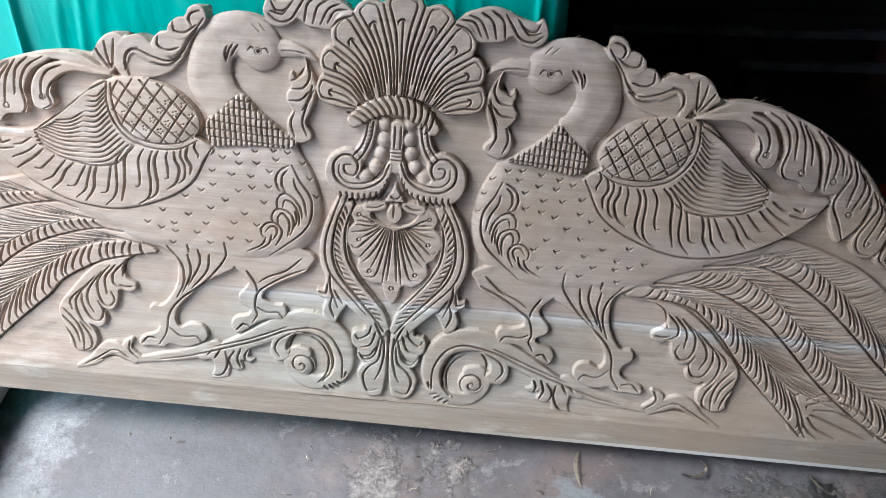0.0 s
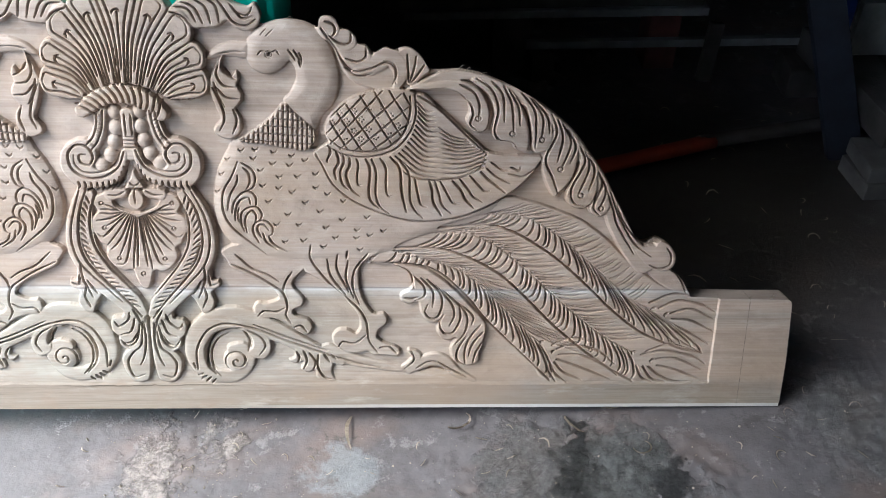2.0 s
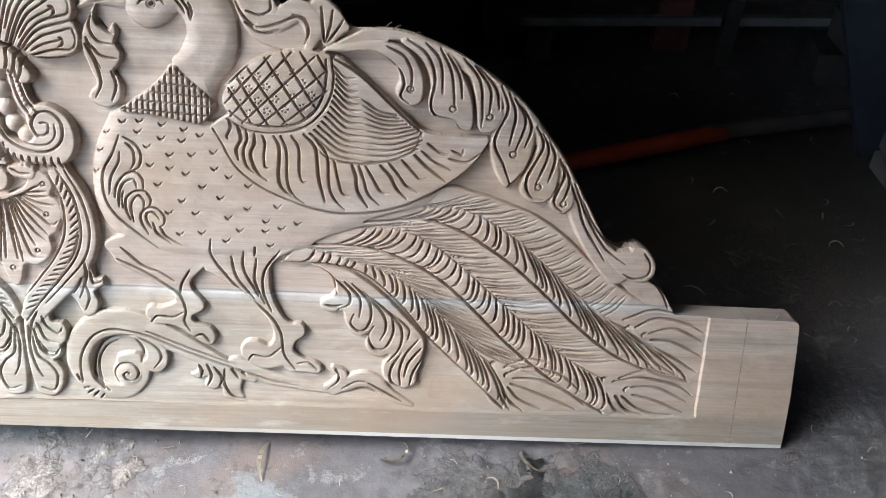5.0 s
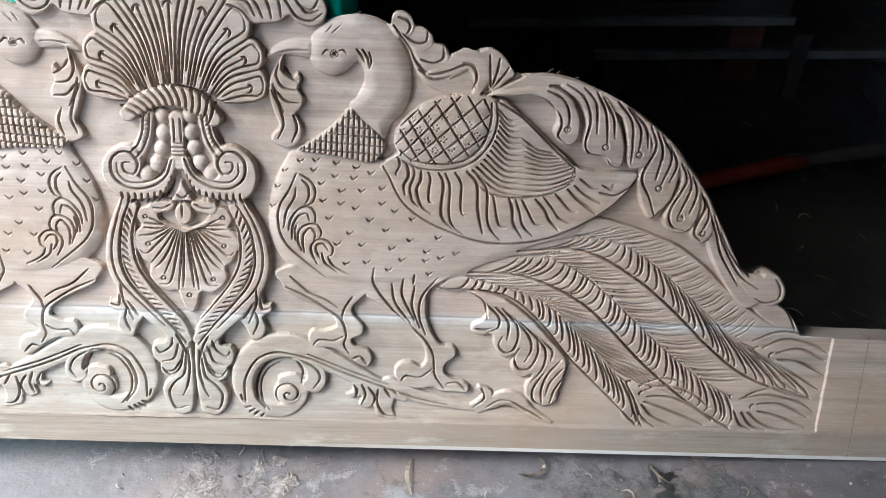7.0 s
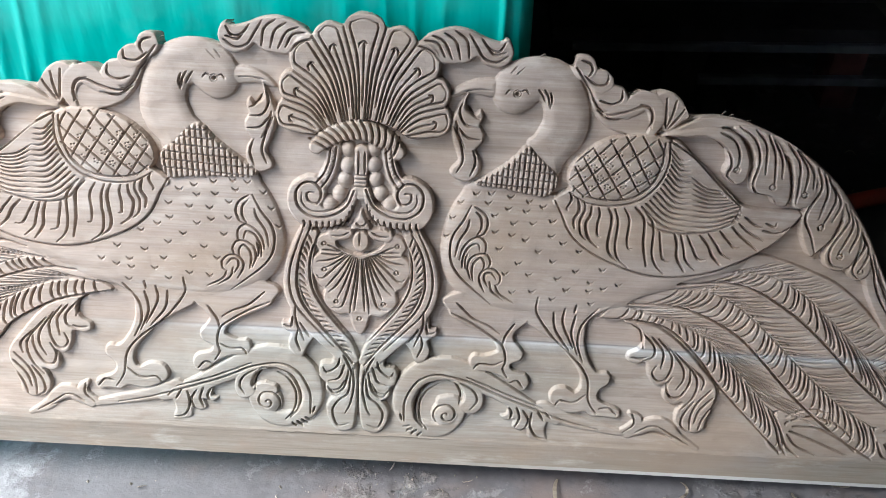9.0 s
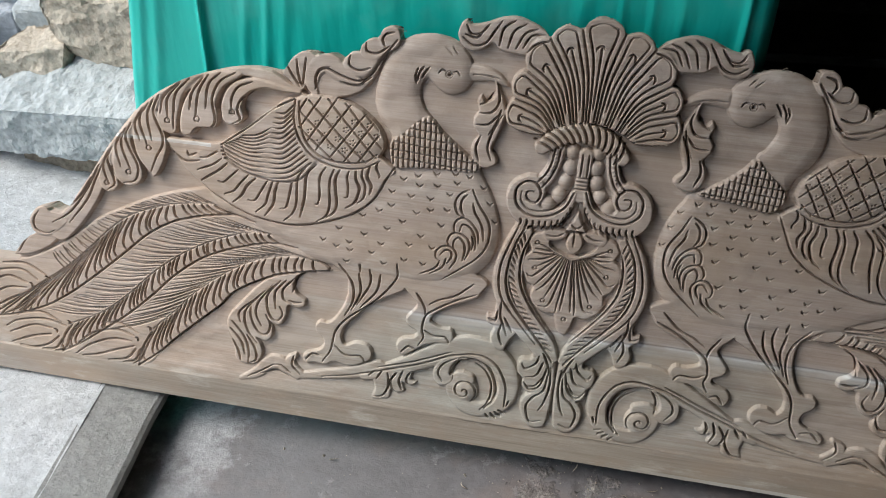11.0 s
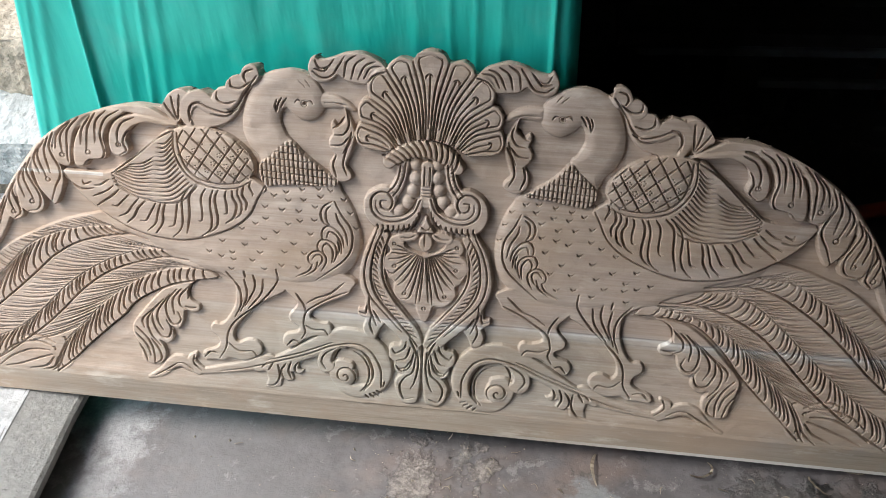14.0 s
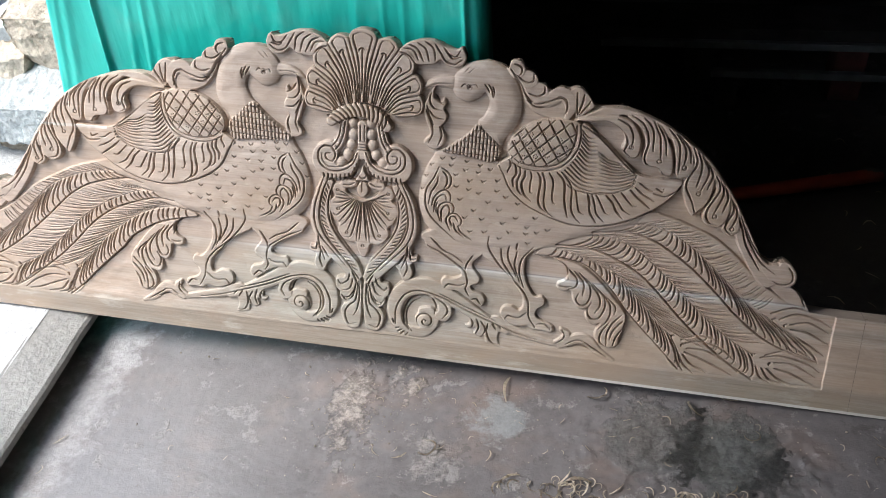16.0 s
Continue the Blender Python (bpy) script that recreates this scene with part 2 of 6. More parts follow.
def rock(name, a, b_, scale=6.0):
    m, t, b = material(name)
    f = noise_tex(t, scale, 9, 0.65)
    g = noise_tex(t, scale * 9, 6, 0.7)
    col = mix(t, 0.5, ramp(t, f, [(0.3, a), (0.7, b_)]), ramp(t, g, [(0.3, tuple(c * 0.6 for c in a)), (0.7, tuple(min(1, c * 1.3) for c in b_))]))
    t.links.new(col, b.inputs["Base Color"])
    b.inputs["Roughness"].default_value = 0.9
    bump(t, b, (f, 0.3, 0.010), (g, 0.8, 0.005), (noise_tex(t, scale * 26, 5, 0.75), 0.7, 0.003))
    return m


WOOD = carving_wood()
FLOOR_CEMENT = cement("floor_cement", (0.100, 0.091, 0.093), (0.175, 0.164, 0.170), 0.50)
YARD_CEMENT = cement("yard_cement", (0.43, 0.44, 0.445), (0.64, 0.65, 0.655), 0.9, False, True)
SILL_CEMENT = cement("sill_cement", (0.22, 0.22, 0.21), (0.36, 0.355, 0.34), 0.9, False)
TEAL = plastic_sheet()
ROCK_BUFF = rock("buff_rock", (0.37, 0.29, 0.215), (0.66, 0.60, 0.50), 9.0)
ROCK_EARTHY = rock("earthy_rock", (0.20, 0.155, 0.11), (0.40, 0.34, 0.265), 9.0)
ROCK_GREY = rock("grey_rock", (0.34, 0.37, 0.375), (0.56, 0.59, 0.59))
ROCK_DARK = rock("dark_grey_rock", (0.17, 0.18, 0.19), (0.36, 0.37, 0.38))
ROCK_BLUE = rock("blue_grey_rock", (0.28, 0.30, 0.33), (0.48, 0.51, 0.55))
PLASTER = simple("dark_plaster", (0.085, 0.088, 0.080), 0.95, 0, 5)
ROOFING = simple("roof_underside", (0.055, 0.055, 0.05), 0.9, 0, 5)


# ---- helpers for meshes ----
def part(name, bm, mat, parent=None, label=""):
    me = bpy.data.meshes.new(name)
    bm.to_mesh(me)
    bm.free()
    me.materials.append(mat)
    ob = new(name, me)
    if parent:
        ob.parent = parent
    return tagged(ob, label)


def box_bm(sx, sy, sz, centre=(0, 0, 0), bevel=0.0, segments=2):
    bm = bmesh.new()
    bmesh.ops.create_cube(bm, size=1.0)
    bmesh.ops.transform(bm, matrix=Matrix.Translation(centre) @ Matrix.Diagonal((sx, sy, sz, 1)), verts=bm.verts)
    if bevel:
        bmesh.ops.bevel(bm, geom=bm.edges[:], offset=bevel, segments=segments, profile=0.6, affect="EDGES")
    return bm


def span_bm(x0, x1, y0, y1, z0, z1, bevel=0.0):
    return box_bm(x1 - x0, y1 - y0, z1 - z0, ((x0 + x1) / 2, (y0 + y1) / 2, (z0 + z1) / 2), bevel)


def smooth(ob):
    for p in ob.data.polygons:
        p.use_smooth = True
    return ob


# ---- the shed: floor, sill at its open side, yard; unseen walls and roof added to shape the light ----
def sheet(name, x0, x1, y0, y1, nx, ny, height, mat):
    """A ground sheet with its own relief."""
    return net(name, [x0 + (x1 - x0) * i / nx for i in range(nx + 1)], [y0 + (y1 - y0) * j / ny for j in range(ny + 1)], height, mat)


def net(name, xs, ys, height, mat):
    verts = [(x, y, height(x, y)) for y in ys for x in xs]
    n = len(xs)
    faces = [(j * n + i, j * n + i + 1, (j + 1) * n + i + 1, (j + 1) * n + i) for j in range(len(ys) - 1) for i in range(n - 1)]
    me = bpy.data.meshes.new(name)
    me.from_pydata(verts, [], faces)
    me.materials.append(mat)
    return smooth(tagged(new(name, me)))


# where the floor's skin has broken up: place, size, squash, depth
BROKEN = ((0.014, -0.105, 0.055, 0.45, 0.0045), (0.115, -0.035, 0.045, 0.7, 0.004), (0.70, -0.11, 0.13, 1.0, 0.0045), (0.585, -0.095, 0.12, 1.0, 0.004),
          (0.80, -0.13, 0.07, 0.9, 0.004), (0.20, -0.19, 0.04, 0.8, 0.003), (1.10, -0.02, 0.12, 0.9, 0.004), (0.44, -0.12, 0.05, 0.8, 0.003), (-0.10, -0.05, 0.04, 0.6, 0.002))


def floor_height(x, y):
    p = Vector((x * 3, y * 3, 0))
    h = 0.004 * noise.noise(p) + 0.0015 * noise.noise(p * 7) - 0.004
    for cx, cy, r, squash, deep in BROKEN:
        d = math.hypot(x - cx, (y - cy) * squash) / r
        if d < 1.5:
            w = max(0.0, 1 - d ** 2 / 2.25)
            rag = noise.noise(p * 14) + 0.7 * noise.noise(p * 31) + 0.5 * noise.noise(p * 63)
            h += 0.45 * w * deep * (max(-0.8, min(0.9, 1.5 * rag)) - 0.15)
    return h


def graded(lo, hi, a, b, coarse, fine):
    """Places from lo to hi, close together between a and b."""
    out, x = [], lo
    while x < hi:
        out.append(x)
        x += fine if a <= x < b else coarse
    return out + [hi]


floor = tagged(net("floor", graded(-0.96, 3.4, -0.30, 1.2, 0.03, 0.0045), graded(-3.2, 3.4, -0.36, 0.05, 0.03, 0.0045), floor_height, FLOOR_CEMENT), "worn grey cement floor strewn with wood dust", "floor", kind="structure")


def sill():
    """The raised edge of the yard slab at the shed's open side: a rough sloping lip, its underside cut back to deepen
    the shade beneath.
    """
    bm = bmesh.new()
    n = 90
    lines = []
    for j in range(n + 1):
        y = -3.2 + 6.6 * j / n
        sk = -0.06 * y
        wob = 0.004 * noise.noise(Vector((0, y * 9, 3)))
        lines.append([bm.verts.new(v) for v in (
            (-0.760 + sk, y, -0.05), (-0.750 + sk, y, 0.026), (-0.600 + sk + wob, y, 0.031), (-0.586 + sk + wob, y, 0.036), (-0.584 + sk + wob, y, 0.052), (-0.590 + sk + wob, y, 0.057), (-0.63 + sk, y, 0.062 + wob * 0.4),
            (-0.676 + sk, y, 0.067 + wob * 0.3), (-0.684 + sk, y, 0.0685 + wob * 0.2), (-0.70 + sk, y, 0.045))])
    for a, b in zip(lines, lines[1:]):
        for k in range(len(a) - 1):
            bm.faces.new((a[k], a[k + 1], b[k + 1], b[k]))
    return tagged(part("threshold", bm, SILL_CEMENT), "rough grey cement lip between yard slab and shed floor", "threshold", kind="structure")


sill()


def yard_height(x, y):
    p = Vector((x * 2.5, y * 2.5, 5))
    return 0.068 + 0.035 * max(0.0, -0.70 - x) + 0.006 * noise.noise(p) * min(1, max(0, (-0.70 - x) * 4)) + 0.0012 * noise.noise(p * 9)


def yard():
    bm = bmesh.new()
    nx, ny = 120, 160
    rows = []
    for j in range(ny + 1):
        y = -3.2 + 6.6 * j / ny
        row = []
        for i in range(nx + 1):
            f = (i / nx) ** 1.8
            x = -0.677 - 0.06 * y - 5.0 * f
            row.append(bm.verts.new((x, y, yard_height(x, y))))
        rows.append(row)
    for a, b in zip(rows, rows[1:]):
        for i in range(nx):
            bm.faces.new((a[i + 1], a[i], b[i], b[i + 1]))
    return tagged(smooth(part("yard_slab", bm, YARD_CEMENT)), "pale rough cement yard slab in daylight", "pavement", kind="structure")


yard()
ground = tagged(part("ground", span_bm(-60, 60, -60, 60, -0.30, -0.10), simple("earth", (0.30, 0.26, 0.21), 0.95, 0, 3)), "bare earth round the shed", "ground", kind="structure")
# walls, beam and ceiling are out of view, added to block the sky
tagged(part("unseen_wall_back", span_bm(-0.95, 3.5, 3.3, 3.5, -0.1, 3.0), PLASTER), "unseen dark back wall added to keep the shed dim", "wall", kind="structure")
tagged(part("unseen_wall_right", span_bm(3.3, 3.5, -3.3, 3.3, -0.1, 3.0), PLASTER), "unseen dark side wall added to keep the shed dim", "wall", kind="structure")
tagged(part("unseen_wall_left", span_bm(-0.50, -0.40, 0.345, 3.3, -0.1, 3.0), PLASTER), "unseen dark wall added to block light beside the opening", "wall", kind="structure")
# the beam and the near wall only limit how much daylight comes in
tagged(part("light_stop_beam", span_bm(-0.74, -0.56, -2.3, 0.345, 1.75, 2.6), PLASTER), "unseen dark beam added to cut the light from the open side", "beam", kind="structure")
tagged(part("light_stop_wall_near", span_bm(-0.74, -0.55, -3.3, -2.3, -0.1, 2.6), PLASTER), "unseen dark wall added to narrow the lit opening", "wall", kind="structure")
tagged(part("unseen_wall_front", span_bm(-0.74, 3.5, -3.5, -3.3, -0.1, 3.0), PLASTER), "unseen dark front wall added to block light", "wall", kind="structure")
tagged(part("ceiling", span_bm(-0.74, 3.5, -3.5, 3.5, 2.6, 2.7), ROOFING), "unseen dark ceiling added to block the sky", "ceiling", kind="structure")


# ---- the carving: a relief cut into one glued-up board ----
# Plan in millimetres: x along the board from its middle, y up the board, height out of its plain face.
STEP = 0.9
GROUND = -9.0
THICK = 36.0
GX0, GX1, GY0, GY1 = -984.0, 984.0, 0.0, 640.0
GNX, GNY = int((GX1 - GX0) / STEP) + 1, int((GY1 - GY0) / STEP) + 1
XS = (GX0 + STEP * np.arange(GNX))[None, :]
YS = (GY0 + STEP * np.arange(GNY))[:, None]
HEIGHT = np.full((GNY, GNX), GROUND)
CUT = np.zeros((GNY, GNX))
PART = np.zeros((GNY, GNX), int)
SHIFT_X, SHIFT_Y = np.zeros((GNY, GNX)), np.zeros((GNY, GNX))
KINDS = [("backboard", None, "pale carved backboard with horizontal grain")]
AXIS = 13.0


def kind(name, parent=None, label=""):
    KINDS.append((name, parent, label))
    return len(KINDS) - 1


def curve(pts, closed=False, gap=4.0):
    """A smooth line through the points (Catmull-Rom), with a knot about every gap millimetres."""
    p = np.array(pts, float)
    n = len(p)
    if n < 3 and not closed:
        k = max(2, int(np.hypot(*(p[-1] - p[0])) / gap))
        return p[0] + (p[-1] - p[0]) * np.linspace(0, 1, k + 1)[:, None]
    out = []
    for i in range(n if closed else n - 1):
        a, b = p[i], p[(i + 1) % n]
        z = p[i - 1] if closed or i else 2 * a - b
        c = p[(i + 2) % n] if closed or i + 2 < n else 2 * b - a
        k = max(2, int(np.hypot(*(b - a)) / gap))
        t = np.linspace(0, 1, k, endpoint=False)[:, None]
        out.append(0.5 * (2 * a + (b - z) * t + (2 * z - 5 * a + 4 * b - c) * t ** 2 + (3 * a - z - 3 * b + c) * t ** 3))
    if not closed:
        out.append(p[-1:])
    return np.concatenate(out)


def window(p, r):
    i0, i1 = int((p[:, 0].min() - r - GX0) / STEP), int((p[:, 0].max() + r - GX0) / STEP) + 2
    j0, j1 = int((p[:, 1].min() - r - GY0) / STEP), int((p[:, 1].max() + r - GY0) / STEP) + 2
    return slice(max(0, j0), max(0, min(GNY, j1))), slice(max(0, i0), max(0, min(GNX, i1)))


def distances(line, reach, along=False):
    """Over the grid round a line: window, distance (up to reach), the way to the nearest point, and how far along it lies (0 to 1)."""
    win = window(line, reach)
    shape = (win[0].stop - win[0].start, win[1].stop - win[1].start)
    if min(shape) <= 0:
        return None
    d = np.full(shape, reach)
    dx, dy, s = np.zeros(shape), np.zeros(shape), np.zeros(shape)
    cum = np.concatenate([[0], np.cumsum(np.hypot(*np.diff(line, axis=0).T))])
    total = max(cum[-1], 1e-6)
    for k in range(len(line) - 1):
        a, b = line[k], line[k + 1]
        w = window(line[k:k + 2], reach)
        if w[0].stop <= w[0].start or w[1].stop <= w[1].start:
            continue
        loc = (slice(w[0].start - win[0].start, w[0].stop - win[0].start), slice(w[1].start - win[1].start, w[1].stop - win[1].start))
        ex, ey = b - a
        l2 = ex * ex + ey * ey + 1e-9
        px, py = XS[:, w[1]] - a[0], YS[w[0]] - a[1]
        u = np.clip((px * ex + py * ey) / l2, 0, 1)
        qx, qy = u * ex - px, u * ey - py
        q = np.hypot(qx, qy)
        near = q < d[loc]
        d[loc][near] = q[near]
        dx[loc][near], dy[loc][near] = qx[near], qy[near]
        if along:
            s[loc][near] = ((cum[k] + u * math.sqrt(l2)) / total)[near]
    return win, d, dx, dy, s


def inside(line, win):
    x, y = XS[:, win[1]], YS[win[0]]
    odd = np.zeros((y.shape[0], x.shape[1]), bool)
    for k in range(len(line)):
        a, b = line[k - 1], line[k]
        if a[1] == b[1]:
            continue
        lo, hi = min(a[1], b[1]), max(a[1], b[1])
        rows = np.nonzero((y[:, 0] >= lo) & (y[:, 0] < hi))[0]
        if len(rows):
            cross = a[0] + (y[rows] - a[1]) * (b[0] - a[0]) / (b[1] - a[1])
            odd[rows] ^= x < cross
    return odd


def form(shape, top, drop=3.0, edge=8.0, kind_id=None, sharp=False, over=False, slope=None):
    """Raises a closed shape to top, its rim lower by drop and rounded over a width of edge."""
    if edge <= 14:
        drop, edge = min(drop, 1.7), min(edge, 2.9)
    line = np.array(shape, float) if sharp else curve(shape, True)
    ring = np.concatenate([line, line[:1]])
    got = distances(ring, max(edge, 2 * STEP) + STEP)
    if got is None:
        return
    win, d, dx, dy, _ = got
    ins = inside(line, win)
    rim = d < 0.55 * STEP
    ins |= rim
    f = 1 - np.clip(np.where(rim, 0, d) / edge, 0, 1)
    new_h = top - drop * f ** 2.2
    if slope is not None:
        new_h = new_h + slope(XS[:, win[1]], YS[win[0]])
    use = ins if over else ins & (new_h > HEIGHT[win] - 0.01)
    HEIGHT[win][use] = new_h[use]
    SHIFT_X[win][use], SHIFT_Y[win][use] = 0, 0
    snap = rim & use
    SHIFT_X[win][snap], SHIFT_Y[win][snap] = dx[snap], dy[snap]
    if kind_id is not None:
        PART[win][use] = kind_id


def stem(pts, widths, top, drop=4.0, kind_id=None, over=False, hollow=0.0, rise=(0, 0)):
    """A rounded band along a line; widths (half) run evenly along it. hollow: a channel down its middle."""
    line = curve(pts)
    got = distances(line, max(widths) + 2 * STEP, True)
    if got is None:
        return
    win, d, dx, dy, s = got
    w = np.interp(s, np.linspace(0, 1, len(widths)), widths)
    f = np.clip(d / np.maximum(w, 0.1), 0, 1)
    new_h = top - min(drop, 2.2) * f ** 7 - hollow * np.maximum(0, 1 - (f / 0.6) ** 2) + np.interp(s, [0, 1], rise)
    gap = d - w
    rim = np.abs(gap) < 0.55 * STEP
    use = (gap < 0) | rim
    if not over:
        use &= new_h > HEIGHT[win] - 0.01
    HEIGHT[win][use] = new_h[use]
    SHIFT_X[win][use], SHIFT_Y[win][use] = 0, 0
    snap = rim & use
    k = gap / np.maximum(d, 0.1)
    SHIFT_X[win][snap], SHIFT_Y[win][snap] = (dx * k)[snap], (dy * k)[snap]
    if kind_id is not None:
        PART[win][use] = kind_id


def dome(x, y, r, top, high, kind_id=None, squash=1.0):
    line = np.array([(x - r, y - r * squash), (x + r, y + r * squash)])
    win = window(line, STEP)
    d = np.hypot(XS[:, win[1]] - x, (YS[win[0]] - y) / squash) / r
    new_h = top - high + high * np.sqrt(np.maximum(0, 1 - d * d))
    use = (d < 1) & (new_h > HEIGHT[win])
    HEIGHT[win][use] = new_h[use]
    SHIFT_X[win][use], SHIFT_Y[win][use] = 0, 0
    if kind_id is not None:
        PART[win][use] = kind_id


def groove(pts, width=1.9, depth=3.4, ends=(0.3, 0.3), raw=False, only=None):
    """A gouge cut along a line, running out at its ends (the share of its width and depth left there)."""
    width = 0.30 + 0.66 * width
    line = np.array(pts, float) if raw else curve(pts)
    got = distances(line, width + STEP, True)
    if got is None:
        return
    win, d, dx, dy, s = got
    taper = np.interp(s, [0, 0.18, 0.7, 1], [ends[0], 1, 1, ends[1]])
    f = np.clip(1 - d / (width * (0.5 + 0.5 * taper)), 0, 1)
    if only is not None:
        f = f * np.isin(PART[win], only)
    np.maximum(CUT[win], 2.0 * depth * taper * np.minimum(1, 1.9 * f) * (0.75 + 0.25 * f), out=CUT[win])


def pit(x, y, r, depth):
    groove([(x, y), (x + 0.3, y)], r, depth, (1, 1), True)


def ring(x, y, r, width=0.9, depth=1.6):
    a = np.linspace(0, 2 * math.pi, 13)
    groove(np.stack([x + r * np.cos(a), y + r * np.sin(a)], 1), width, depth, (1, 1), True)


def between(a, b, t):
    return a + (b - a) * t


def spot(line, s):
    """The point at the share s of a line's length."""
    cum = np.concatenate([[0], np.cumsum(np.hypot(*np.diff(line, axis=0).T))])
    return np.array([np.interp(s * cum[-1], cum, line[:, 0]), np.interp(s * cum[-1], cum, line[:, 1])])


# The two halves mirror each other but for the carver's hand: by how much the second half's marks stray (place, stray).
STRAY = np.array([(194, 538, -6, 0), (321, 403, 5, -3), (384, 487, 2, -4), (563, 401, 7, 6), (755, 255, 20, 6), (801, 192, 22, 9),
                  (603, 95, 12, -10), (770, 160, 20, -2), (756, 80, 8, 2), (488, 88, -12, 2), (318, 111, 7, 4), (212, 150, -7, 5),
                  (126, 83, 4, 6), (482, 49, -15, 1), (271, 48, -7, 5), (107, 331, -5, 1), (268, 586, -6, 1), (0, 300, 0, 0),
                  (178, 600, -4, 4), (58, 392, 5, -4), (870, 100, 2, 0), (0, 0, 0, 0)], float)


def on_side(pts, side):
    p = np.array(pts, float)
    if side > 0:
        return p + (AXIS, 0)
    d = np.hypot(p[:, None, 0] - STRAY[None, :, 0], p[:, None, 1] - STRAY[None, :, 1])
    w = 1 / (d + 15) ** 3
    w /= w.sum(1, keepdims=True)
    q = p + w @ STRAY[:, 2:]
    return np.stack([AXIS - q[:, 0], q[:, 1]], 1)


# the outline of one half, from the middle of the shell to the foot of the end block
HALF = [(-3, 623), (7, 624), (20, 618), (27, 608), (34, 609), (47, 611), (60, 603), (66, 594), (75, 602), (88, 608), (108, 613), (128, 610), (147, 602), (164, 598), (171, 603), (177, 598), (181, 585), (179, 575), (195, 580), (215, 583), (236, 580), (253, 573), (255, 580), (257, 586), (267, 589), (277, 584), (282, 574), (293, 571), (303, 562), (305, 554), (316, 552), (324, 543), (329, 543), (341, 549), (354, 546), (359, 548), (373, 550), (388, 541), (401, 523)] + [(420, 521), (444, 522), (469, 518), (501, 507), (533, 492), (569, 470), (602, 443), (628, 412), (651, 381), (671, 346), (691, 312), (705, 288), (723, 274), (735, 275), (747, 279), (759, 274), (770, 257), (769, 242), (765, 234), (780, 224), (791, 209), (801, 193)]
BLOCK = [(803, 189), (850, 187), (954, 186), (959, 183), (961, 177), (964, 145), (969, 78), (971, 4), (971, 0)]


def outline():
    halves = []
    for side in (1, -1):
        a = curve(on_side(HALF, side), gap=3.0)
        b = np.array(BLOCK, float)
        b = np.stack([AXIS + side * b[:, 0] - (AXIS if side < 0 else 0), b[:, 1]], 1)
        halves.append(np.concatenate([a, b]))
    return np.concatenate([halves[0], halves[1][::-1]])


OUTLINE = outline()


def field():
    """The sunk ground of the carving, rising gently to the plain rail; the rail and the end blocks keep the board's face."""
    rail_id = kind("base_rail", None, "plain flat bottom rail of the board")
    edge = 41.0
    worn = edge + 0.6 * np.sin(XS * 0.021) + 0.3 * np.sin(XS * 0.09 + 1)
    HEIGHT[:] = np.where(YS <= worn, 0.0, np.interp(YS - worn, [0, 5, 24, 60], [-0.2, -2.4, -5.5, GROUND]))
    PART[YS <= worn] = rail_id
    for side in (1, -1):
        x_end = AXIS + 850 if side > 0 else AXIS - 884
        block = kind("end_block", None, "plain uncarved end block of the board")
        lean = (YS - 41) * -0.02 * side
        out = (XS - x_end - lean) * side > 0
        HEIGHT[out] = 0
        PART[out] = block


field()


def place(pts, side):
    """Marks given for their own half, with no stray: from the middle outwards to the board's millimetres."""
    p = np.array(pts, float)
    return np.stack([AXIS + side * p[:, 0], p[:, 1]], 1)


def feather(side, quill, edge, n, eye, rays, first=0.0, last=1.0, wide=2.1):
    """A long tail feather: a raised strip from quill to edge cut with bold barbs, its eye and the rays that run on over its tip."""
    q, e = curve(place(quill, side)), curve(place(edge, side))
    for i in range(n):
        t = first + (last - first) * (i + 0.13 * math.sin(i * 2.3)) / (n - 1)
        a = spot(q, min(1, max(0, t)))
        b = spot(e, min(1, max(0, t + 0.03 + 0.012 * math.sin(i))))
        chord = b - a
        along = spot(q, min(1, t + 0.05)) - spot(q, max(0, t - 0.01))
        along /= max(np.hypot(*along), 1e-6)
        m1 = a + chord * 0.35 + along * np.hypot(*chord) * 0.17
        m2 = a + chord * 0.72 + along * np.hypot(*chord) * 0.17
        groove([a + chord * 0.05 + along * 1.5, m1, m2, b - chord * 0.03], wide, 3.1, (0.4, 0.6))
    groove(e, 2.2, 4.5, (0.5, 0.6), True)
    groove(q, 1.3, 1.8, (0.4, 0.7), True)
    for c in place(eye, side):
        a = np.linspace(1.3, 3.8, 8) if side > 0 else np.linspace(-0.65, 1.85, 8)
        groove(np.stack([c[0] + 3.4 * np.cos(a), c[1] + 3.4 * np.sin(a)], 1), 2.1, 4, (0.5, 0.3), True)
    for line in rays:
        groove(place(line, side), 2.6, 2.8, (0.7, 0.4))


